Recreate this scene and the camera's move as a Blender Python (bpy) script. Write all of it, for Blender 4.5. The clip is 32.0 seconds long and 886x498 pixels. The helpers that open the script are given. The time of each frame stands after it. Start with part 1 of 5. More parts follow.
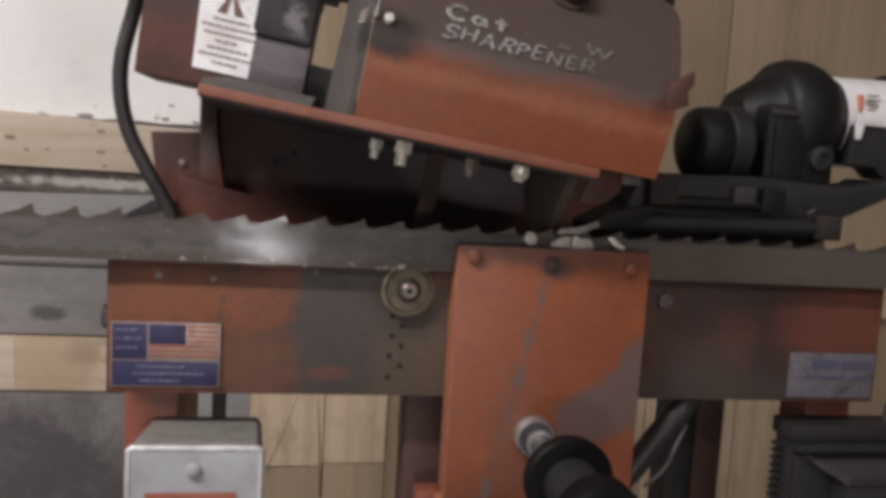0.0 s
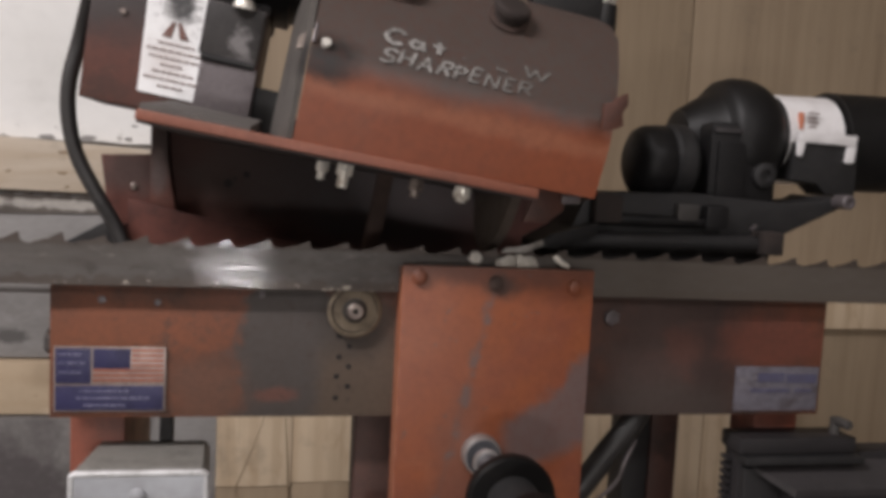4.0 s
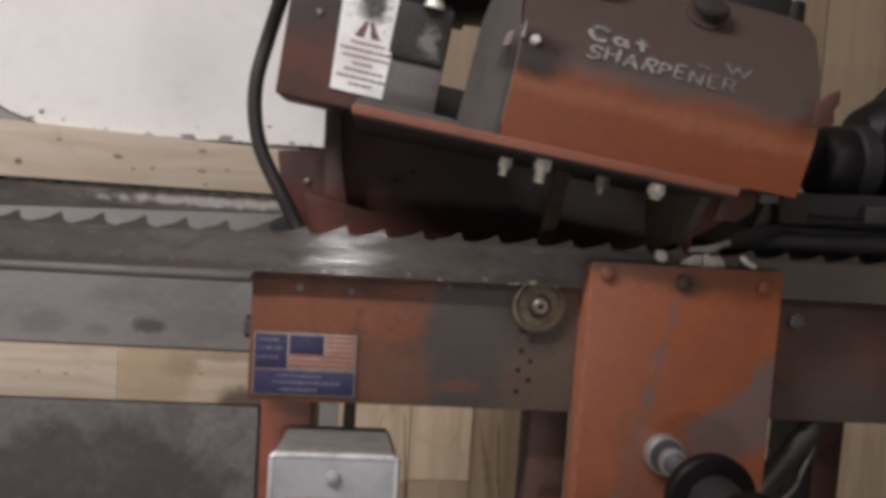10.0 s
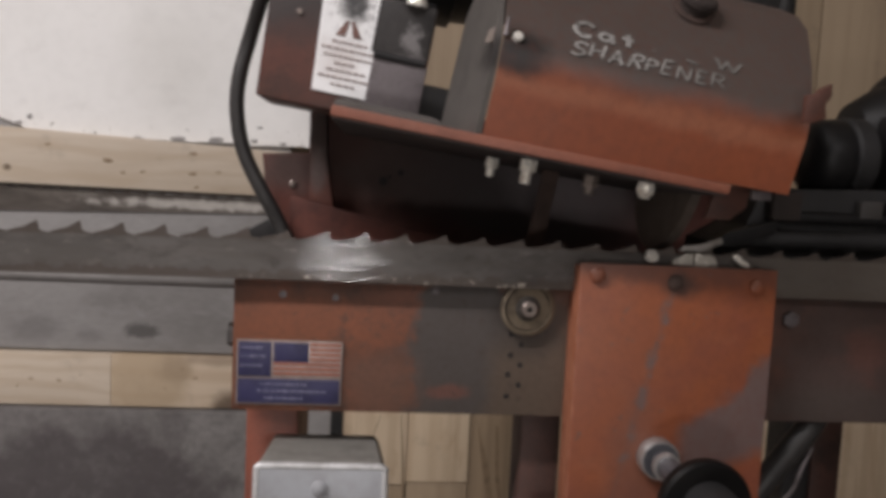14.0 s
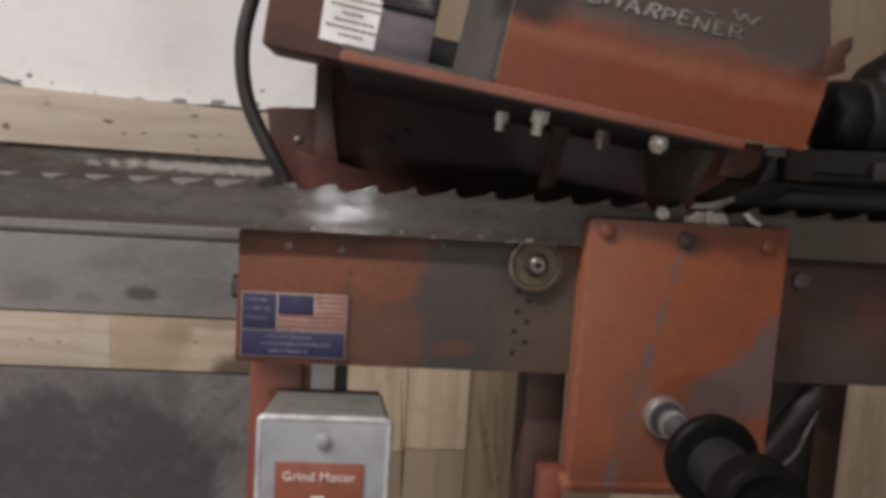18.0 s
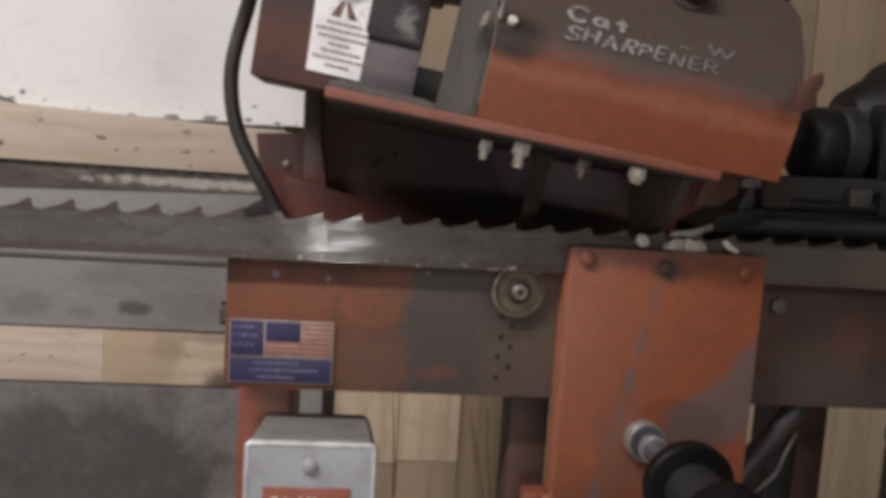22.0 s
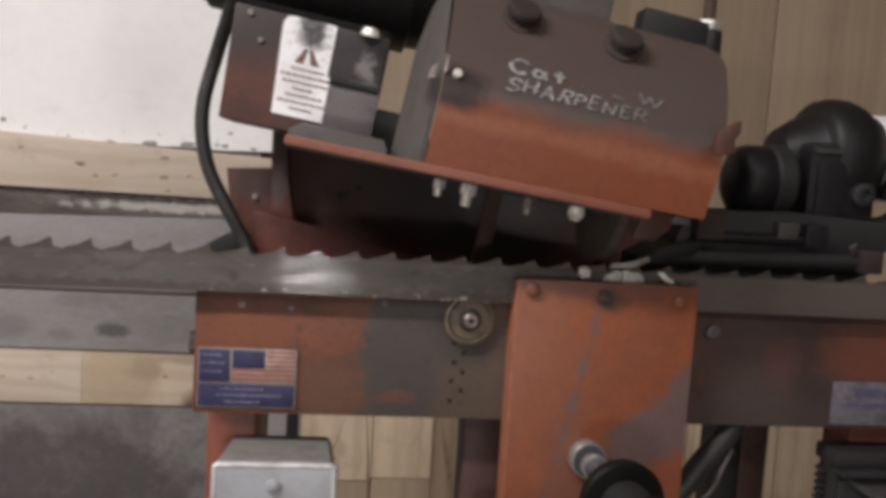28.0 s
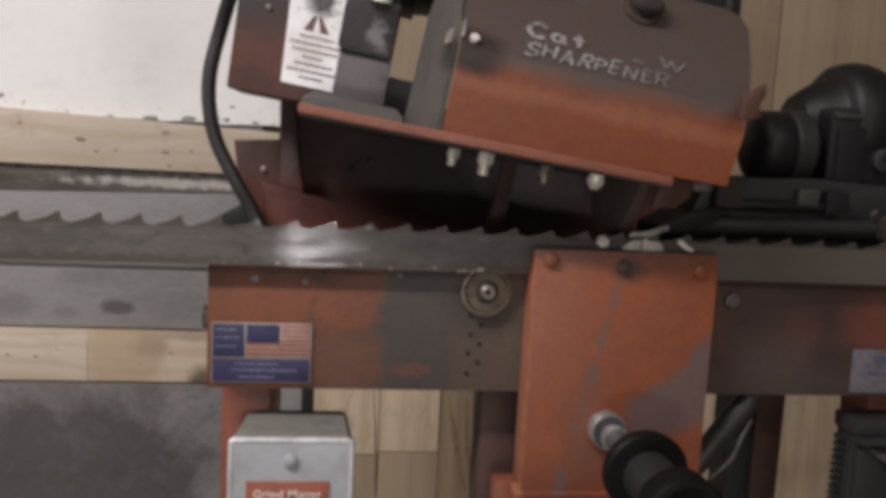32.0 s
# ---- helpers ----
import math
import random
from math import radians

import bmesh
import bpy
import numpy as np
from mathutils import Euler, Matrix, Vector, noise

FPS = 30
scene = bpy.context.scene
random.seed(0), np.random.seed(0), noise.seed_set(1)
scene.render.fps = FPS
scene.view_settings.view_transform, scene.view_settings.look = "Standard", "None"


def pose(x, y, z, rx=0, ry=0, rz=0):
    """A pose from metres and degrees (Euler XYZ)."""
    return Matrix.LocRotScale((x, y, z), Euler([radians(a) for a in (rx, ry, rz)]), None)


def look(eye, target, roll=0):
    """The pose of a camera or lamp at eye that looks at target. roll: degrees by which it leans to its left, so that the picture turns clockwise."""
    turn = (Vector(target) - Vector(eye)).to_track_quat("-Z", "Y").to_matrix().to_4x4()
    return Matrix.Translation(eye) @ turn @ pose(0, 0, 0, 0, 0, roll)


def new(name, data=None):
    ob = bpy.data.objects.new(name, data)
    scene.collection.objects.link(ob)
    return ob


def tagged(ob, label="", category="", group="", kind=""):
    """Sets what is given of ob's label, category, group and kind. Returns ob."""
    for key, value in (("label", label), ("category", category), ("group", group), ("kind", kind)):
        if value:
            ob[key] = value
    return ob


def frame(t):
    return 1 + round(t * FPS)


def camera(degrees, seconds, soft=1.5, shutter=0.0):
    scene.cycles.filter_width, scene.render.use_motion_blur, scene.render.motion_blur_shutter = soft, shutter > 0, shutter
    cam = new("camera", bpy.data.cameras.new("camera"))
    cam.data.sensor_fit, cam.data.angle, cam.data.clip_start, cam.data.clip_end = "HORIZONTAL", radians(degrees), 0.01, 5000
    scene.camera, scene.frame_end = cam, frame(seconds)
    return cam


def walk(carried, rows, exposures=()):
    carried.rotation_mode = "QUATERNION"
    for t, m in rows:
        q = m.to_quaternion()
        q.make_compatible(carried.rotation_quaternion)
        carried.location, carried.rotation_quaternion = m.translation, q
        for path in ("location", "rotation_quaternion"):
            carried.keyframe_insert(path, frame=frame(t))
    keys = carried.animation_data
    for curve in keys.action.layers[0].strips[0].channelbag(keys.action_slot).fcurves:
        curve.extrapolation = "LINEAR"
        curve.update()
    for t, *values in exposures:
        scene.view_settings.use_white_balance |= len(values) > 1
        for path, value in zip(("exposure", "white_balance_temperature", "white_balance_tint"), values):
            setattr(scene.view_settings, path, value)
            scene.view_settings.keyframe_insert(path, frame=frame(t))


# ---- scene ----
cam = camera(57.8, 32.0, soft=4.4, shutter=0.5)
PATH = [
    (0, (-0.048, -0.468, 1.084), (0.273, 1.494, 0.863), 3.5),
    (0.5, (-0.048, -0.462, 1.079), (0.275, 1.499, 0.854), 3.4),
    (1, (-0.050, -0.464, 1.077), (0.274, 1.495, 0.846), 3.7),
    (1.5, (-0.040, -0.467, 1.073), (0.354, 1.480, 0.837), 4.3),
    (2, (-0.033, -0.468, 1.075), (0.354, 1.481, 0.843), 3.3),
    (2.5, (-0.023, -0.468, 1.078), (0.359, 1.478, 0.819), 3.1),
    (4.5, (-0.035, -0.476, 1.090), (0.318, 1.489, 0.953), 3.1),
    (5, (-0.057, -0.469, 1.086), (0.248, 1.507, 0.981), 3.8),
    (5.5, (-0.096, -0.472, 1.090), (0.082, 1.517, 0.976), 4.0),
    (6, (-0.105, -0.474, 1.084), (0.014, 1.516, 0.922), 4.7),
    (6.5, (-0.107, -0.463, 1.075), (0.041, 1.523, 0.891), 4.7),
    (7, (-0.107, -0.464, 1.079), (0.038, 1.520, 0.878), 4.4),
    (7.5, (-0.095, -0.468, 1.086), (0.087, 1.518, 0.926), 3.4),
    (8, (-0.093, -0.468, 1.082), (0.102, 1.516, 0.915), 3.7),
    (8.5, (-0.092, -0.465, 1.078), (0.111, 1.517, 0.900), 3.6),
    (9, (-0.092, -0.456, 1.073), (0.110, 1.524, 0.877), 3.9),
    (9.5, (-0.092, -0.459, 1.075), (0.102, 1.522, 0.873), 3.6),
    (10, (-0.093, -0.472, 1.079), (0.086, 1.512, 0.902), 3.7),
    (10.5, (-0.090, -0.479, 1.080), (0.075, 1.506, 0.897), 3.6),
    (11, (-0.097, -0.460, 1.081), (0.080, 1.523, 0.896), 4.3),
    (11.5, (-0.099, -0.468, 1.081), (0.081, 1.514, 0.879), 4.1),
    (12, (-0.094, -0.468, 1.079), (0.072, 1.516, 0.884), 4.0),
    (12.5, (-0.086, -0.469, 1.081), (0.085, 1.516, 0.903), 3.5),
    (13, (-0.080, -0.468, 1.087), (0.099, 1.517, 0.909), 2.3),
    (13.5, (-0.084, -0.462, 1.084), (0.094, 1.522, 0.903), 2.8),
    (15.5, (-0.082, -0.462, 1.078), (0.095, 1.522, 0.888), 2.8),
    (16, (-0.088, -0.455, 1.074), (0.111, 1.522, 0.848), 3.6),
    (16.5, (-0.091, -0.456, 1.075), (0.123, 1.518, 0.834), 4.1),
    (17, (-0.090, -0.458, 1.074), (0.112, 1.517, 0.832), 3.7),
    (17.5, (-0.090, -0.457, 1.073), (0.102, 1.519, 0.833), 3.5),
    (18, (-0.088, -0.457, 1.068), (0.097, 1.520, 0.827), 3.7),
    (18.5, (-0.090, -0.458, 1.076), (0.099, 1.518, 0.825), 3.7),
    (19, (-0.091, -0.453, 1.089), (0.091, 1.515, 0.790), 4.7),
    (19.5, (-0.094, -0.460, 1.094), (0.105, 1.513, 0.835), 5.5),
    (20, (-0.089, -0.469, 1.091), (0.120, 1.505, 0.846), 5.1),
    (20.5, (-0.095, -0.457, 1.085), (0.115, 1.517, 0.841), 5.2),
    (21, (-0.093, -0.464, 1.089), (0.111, 1.511, 0.850), 4.6),
    (21.5, (-0.085, -0.467, 1.085), (0.106, 1.511, 0.853), 3.8),
    (22, (-0.083, -0.465, 1.083), (0.112, 1.512, 0.853), 3.6),
    (22.5, (-0.085, -0.468, 1.083), (0.132, 1.506, 0.848), 4.0),
    (23, (-0.090, -0.469, 1.085), (0.133, 1.508, 0.885), 4.7),
    (23.5, (-0.086, -0.476, 1.096), (0.146, 1.505, 0.947), 3.6),
    (24, (-0.078, -0.476, 1.097), (0.163, 1.506, 0.962), 3.0),
    (24.5, (-0.080, -0.495, 1.115), (0.152, 1.483, 0.928), 1.9),
    (26.5, (-0.067, -0.507, 1.121), (0.176, 1.477, 1.017), 2.4),
    (27, (-0.071, -0.495, 1.111), (0.178, 1.476, 0.882), 3.1),
    (27.5, (-0.059, -0.489, 1.101), (0.155, 1.490, 0.905), 2.9),
    (28, (-0.069, -0.499, 1.099), (0.163, 1.479, 0.906), 3.5),
    (28.5, (-0.079, -0.507, 1.101), (0.162, 1.469, 0.904), 3.2),
    (29, (-0.085, -0.495, 1.104), (0.110, 1.489, 0.936), 2.5),
    (29.5, (-0.078, -0.500, 1.127), (0.030, 1.489, 0.960), 2.4),
    (30, (-0.081, -0.534, 1.131), (0.020, 1.458, 0.996), 2.1),
    (30.5, (-0.071, -0.542, 1.120), (0.081, 1.451, 1.048), 1.2),
    (31, (-0.077, -0.503, 1.108), (0.115, 1.484, 0.973), 1.9),
    (31.5, (-0.081, -0.491, 1.101), (0.139, 1.487, 0.897), 2.6),
    (32, (-0.079, -0.489, 1.095), (0.161, 1.480, 0.840), 2.9),
]
walk(cam, [(t, look(eye, target, roll)) for t, eye, target, roll in PATH], exposures=(
    (0, 0.08), (2.5, 0.08), (5, 0.12), (6, -0.14), (7, -0.20), (9, -0.17), (10, -0.09), (11, -0.15), (13, -0.11), (18, -0.12), (22, 0.00),
    (24, 0.04), (28, 0.13), (29, 0.10), (29.6, -0.04), (30.2, -0.26), (30.8, -0.24), (31.3, -0.07), (32, 0.05)))

# ---- light ----
world = bpy.data.worlds.new("world")
scene.world = world
world.use_nodes = True
world.node_tree.nodes["Background"].inputs["Color"].default_value = (0.9, 0.86, 0.8, 1)
world.node_tree.nodes["Background"].inputs["Strength"].default_value = 0.05


def area_lamp(name, eye, target, sx, sy, watts, colour):
    data = bpy.data.lights.new(name, "AREA")
    data.shape, data.size, data.size_y, data.energy, data.color = "RECTANGLE", sx, sy, watts, colour
    ob = new(name, data)
    ob.matrix_world = look(eye, target)
    return ob


area_lamp("ceiling_tube_light", (-1.20, -0.73, 2.28), (-1.1999, -0.73, 1.0), 1.2, 0.12, 48, (1.0, 0.945, 0.955))
# unseen fill light, added to lift the front faces and the right-hand wall
area_lamp("far_fill_light", (0.30, -2.2, 2.42), (0.2, 0.0, 0.9), 1.2, 0.12, 8.5, (1.0, 0.945, 0.955))
area_lamp("work_light", (-0.14, -1.10, 0.93), (-0.1, 0.0, 1.04), 0.09, 0.05, 1.6, (1.0, 0.95, 0.94))


# ---- materials ----
def nodes_of(name):
    m = bpy.data.materials.new(name)
    m.use_nodes = True
    nt = m.node_tree
    return m, nt, nt.nodes["Principled BSDF"]


def coords(nt, scale=(1, 1, 1), turn=(0, 0, 0)):
    c = nt.nodes.new("ShaderNodeTexCoord")
    mp = nt.nodes.new("ShaderNodeMapping")
    mp.inputs["Scale"].default_value = scale
    mp.inputs["Rotation"].default_value = turn
    nt.links.new(c.outputs["Object"], mp.inputs["Vector"])
    return mp.outputs["Vector"]


def noise_of(nt, scale, detail=4, rough=0.6, stretch=(1, 1, 1), distort=0.0):
    n = nt.nodes.new("ShaderNodeTexNoise")
    n.inputs["Scale"].default_value = scale
    n.inputs["Detail"].default_value = detail
    n.inputs["Roughness"].default_value = rough
    n.inputs["Distortion"].default_value = distort
    nt.links.new(coords(nt, stretch), n.inputs["Vector"])
    return n.outputs["Fac"]


def ramp(nt, fac, a, b):
    r = nt.nodes.new("ShaderNodeMapRange")
    r.interpolation_type = "SMOOTHSTEP"
    r.inputs["From Min"].default_value, r.inputs["From Max"].default_value = a, b
    nt.links.new(fac, r.inputs["Value"])
    return r.outputs["Result"]


def maths(nt, op, a, b):
    n = nt.nodes.new("ShaderNodeMath")
    n.operation = op
    for i, v in enumerate((a, b)):
        if isinstance(v, (int, float)):
            n.inputs[i].default_value = v
        else:
            nt.links.new(v, n.inputs[i])
    return n.outputs[0]


def mix(nt, fac, a, b):
    n = nt.nodes.new("ShaderNodeMix")
    n.data_type = "RGBA"
    for sock, v in ((n.inputs[0], fac), (n.inputs[6], a), (n.inputs[7], b)):
        if isinstance(v, tuple):
            sock.default_value = (*v, 1)
        elif isinstance(v, (int, float)):
            sock.default_value = v
        else:
            nt.links.new(v, sock)
    return n.outputs[2]


def plane_dist(nt, n, c):
    """Signed distance of a surface point from the plane n.p = c."""
    co = nt.nodes.new("ShaderNodeTexCoord")
    d = nt.nodes.new("ShaderNodeVectorMath")
    d.operation = "DOT_PRODUCT"
    d.inputs[1].default_value = n
    nt.links.new(co.outputs["Object"], d.inputs[0])
    return maths(nt, "SUBTRACT", d.outputs["Value"], c)


def blob(nt, centre, radii, noise_amp, noise_scale, soft=0.25):
    """1 inside an uneven ellipsoid, 0 outside."""
    co = nt.nodes.new("ShaderNodeTexCoord")
    mp = nt.nodes.new("ShaderNodeMapping")
    mp.vector_type = "TEXTURE"
    mp.inputs["Location"].default_value = centre
    mp.inputs["Scale"].default_value = radii
    nt.links.new(co.outputs["Object"], mp.inputs["Vector"])
    ln = nt.nodes.new("ShaderNodeVectorMath")
    ln.operation = "LENGTH"
    nt.links.new(mp.outputs["Vector"], ln.inputs[0])
    d = maths(nt, "ADD", ln.outputs["Value"], maths(nt, "MULTIPLY", maths(nt, "SUBTRACT", noise_of(nt, noise_scale), 0.5), noise_amp))
    return ramp(nt, d, 1.0 + soft, 1.0 - soft)


def bump(nt, bsdf, fac, strength, distance):
    b = nt.nodes.new("ShaderNodeBump")
    b.inputs["Strength"].default_value = strength
    b.inputs["Distance"].default_value = distance
    nt.links.new(fac, b.inputs["Height"])
    nt.links.new(b.outputs["Normal"], bsdf.inputs["Normal"])


def worn(name, base, dark, light=None, rough=0.5, metal=0.0, scale=30, fine=400, amount=0.6, relief=0.25, stretch=(1, 1, 1), patches=(), grain=0.25):
    """A surface of one colour with darker stains, lighter rubbed spots, fine grain and patches (fac maker, colour)."""
    m, nt, bsdf = nodes_of(name)
    big = noise_of(nt, scale, 5, 0.65, stretch)
    small = noise_of(nt, fine, 3, 0.6, stretch)
    col = mix(nt, maths(nt, "MULTIPLY", ramp(nt, big, 0.42, 0.72), amount), base, dark)
    if light:
        col = mix(nt, maths(nt, "MULTIPLY", ramp(nt, noise_of(nt, scale * 2.3, 4, 0.7, stretch, 0.6), 0.52, 0.75), amount * 0.7), col, light)
    for fac, colour in patches:
        col = mix(nt, fac(nt), col, colour)
    col = mix(nt, maths(nt, "MULTIPLY", ramp(nt, small, 0.35, 0.75), grain), col, tuple(c * 0.6 for c in dark))
    nt.links.new(col, bsdf.inputs["Base Color"])
    nt.links.new(maths(nt, "ADD", maths(nt, "MULTIPLY", big, 0.3), rough - 0.15), bsdf.inputs["Roughness"])
    bsdf.inputs["Metallic"].default_value = metal
    bump(nt, bsdf, small, relief, 0.0006)
    return m


def wood(name, base, dark, axis="x", knots=False, patches=(), ring=70.0, rings=0.3, swirl=5.0):
    m, nt, bsdf = nodes_of(name)
    st = {"x": (0.06 if swirl < 6 else 0.11, 1, 1), "z": (1, 1, 0.05)}[axis]
    grain = noise_of(nt, ring, 6, 0.65, st, 0.8)
    fine = noise_of(nt, ring * 7, 3, 0.6, st)
    broad = noise_of(nt, ring * 0.16, 3, 0.5, st)
    col = mix(nt, maths(nt, "MULTIPLY", ramp(nt, grain, 0.4, 0.75), 0.55), base, dark)
    col = mix(nt, maths(nt, "MULTIPLY", ramp(nt, broad, 0.4, 0.7), 0.45), col, tuple(c * 0.72 for c in base))
    col = mix(nt, maths(nt, "MULTIPLY", ramp(nt, fine, 0.5, 0.8), 0.3), col, dark)
    col = mix(nt, maths(nt, "MULTIPLY", ramp(nt, noise_of(nt, 11, 5, 0.7), 0.56, 0.72), 0.3), col, (0.13, 0.11, 0.09))
    w = nt.nodes.new("ShaderNodeTexWave")
    w.bands_direction = "Z" if axis == "x" else "X"
    for key, value in (("Scale", ring * 0.36), ("Distortion", swirl), ("Detail", 2.0), ("Detail Scale", 1.1), ("Detail Roughness", 0.6)):
        w.inputs[key].default_value = value
    nt.links.new(coords(nt, {"x": (0.22, 1, 1), "z": (1, 1, 0.14)}[axis]), w.inputs["Vector"])
    col = mix(nt, maths(nt, "MULTIPLY", ramp(nt, w.outputs["Fac"], 0.35, 1.0), rings), col, dark)
    if knots:
        v = nt.nodes.new("ShaderNodeTexVoronoi")
        v.inputs["Scale"].default_value = 22
        nt.links.new(coords(nt, (0.8, 0.2, 1)), v.inputs["Vector"])
        col = mix(nt, maths(nt, "MULTIPLY", ramp(nt, v.outputs["Distance"], 0.13, 0.06), 0.8), col, (0.09, 0.055, 0.03))
    for fac, colour in patches:
        col = mix(nt, fac(nt), col, colour)
    nt.links.new(col, bsdf.inputs["Base Color"])
    bsdf.inputs["Roughness"].default_value = 0.65
    bump(nt, bsdf, grain, 0.3, 0.0008)
    return m


ORANGE, ORANGE_PALE = (0.255, 0.073, 0.0265), (0.295, 0.108, 0.052)
GREY_WORN = (0.064, 0.055, 0.050)
RUST = (0.21, 0.06, 0.035)

M_bar = worn("bar_paint", (0.138, 0.045, 0.021), (0.062, 0.030, 0.019), (0.195, 0.060, 0.026), 0.62, 0, 34, 260, 1.0, 0.25, patches=(
    (lambda nt: maths(nt, "MULTIPLY", blob(nt, (-0.112, 0, 0.992), (0.052, 0.2, 0.015), 1.4, 40, 0.5), 0.6), (0.20, 0.063, 0.026)),
    (lambda nt: maths(nt, "MULTIPLY", maths(nt, "MULTIPLY", blob(nt, (-0.084, 0, 0.985), (0.026, 0.2, 0.018), 0.8, 50, 0.5), ramp(nt, noise_of(nt, 95, 5, 0.7), 0.48, 0.66)), 0.6), (0.050, 0.034, 0.028)),
    (lambda nt: blob(nt, (-0.028, 0, 0.972), (0.031, 0.2, 0.058), 1.2, 55, 0.12), (0.057, 0.047, 0.042)),
    (lambda nt: blob(nt, (0.014, 0, 0.96), (0.026, 0.2, 0.06), 0.8, 40, 0.35), (0.085, 0.060, 0.042)),
    (lambda nt: maths(nt, "MULTIPLY", blob(nt, (-0.035, 0, 0.9545), (0.012, 0.2, 0.004), 2.0, 80, 0.5), 0.55), (0.17, 0.056, 0.036)),
    (lambda nt: maths(nt, "MULTIPLY", ramp(nt, noise_of(nt, 85, 5, 0.7), 0.55, 0.64), 0.5), (0.045, 0.028, 0.022)),
    # the greasy end beyond the clamp
    (lambda nt: maths(nt, "MULTIPLY", blob(nt, (0.215, 0, 0.975), (0.078, 0.2, 0.07), 1.6, 26, 0.5), 0.85), (0.042, 0.027, 0.024)),
    (lambda nt: maths(nt, "MULTIPLY", blob(nt, (0.207, 0, 0.972), (0.036, 0.2, 0.030), 2.6, 38, 0.7), 0.75), (0.074, 0.049, 0.043)),
    (lambda nt: maths(nt, "MULTIPLY", blob(nt, (0.226, 0, 0.985), (0.018, 0.2, 0.014), 2.4, 60, 0.7), 0.6), (0.125, 0.048, 0.035)),
    (lambda nt: maths(nt, "MULTIPLY", blob(nt, (0.245, 0, 0.975), (0.013, 0.2, 0.05), 1.5, 45, 0.6), 0.75), (0.042, 0.026, 0.023)),
    (lambda nt: maths(nt, "MULTIPLY", blob(nt, (0.287, 0, 0.990), (0.036, 0.2, 0.020), 1.5, 45, 0.5), 0.75), (0.165, 0.050, 0.031)),
    (lambda nt: maths(nt, "MULTIPLY", blob(nt, (0.215, 0, 0.950), (0.05, 0.2, 0.012), 1.4, 40, 0.6), 0.6), (0.070, 0.056, 0.049)),
    # shadow below the guide roller, painted on the bar
    (lambda nt: maths(nt, "MULTIPLY", blob(nt, (0.010, 0, 0.998), (0.021, 0.2, 0.020), 0.6, 60, 0.45), 0.8), (0.035, 0.027, 0.022)),
    (lambda nt: maths(nt, "MULTIPLY", blob(nt, (-0.075, 0, 0.955), (0.022, 0.2, 0.02), 1.6, 45, 0.6), 0.7), (0.12, 0.062, 0.042)),
))
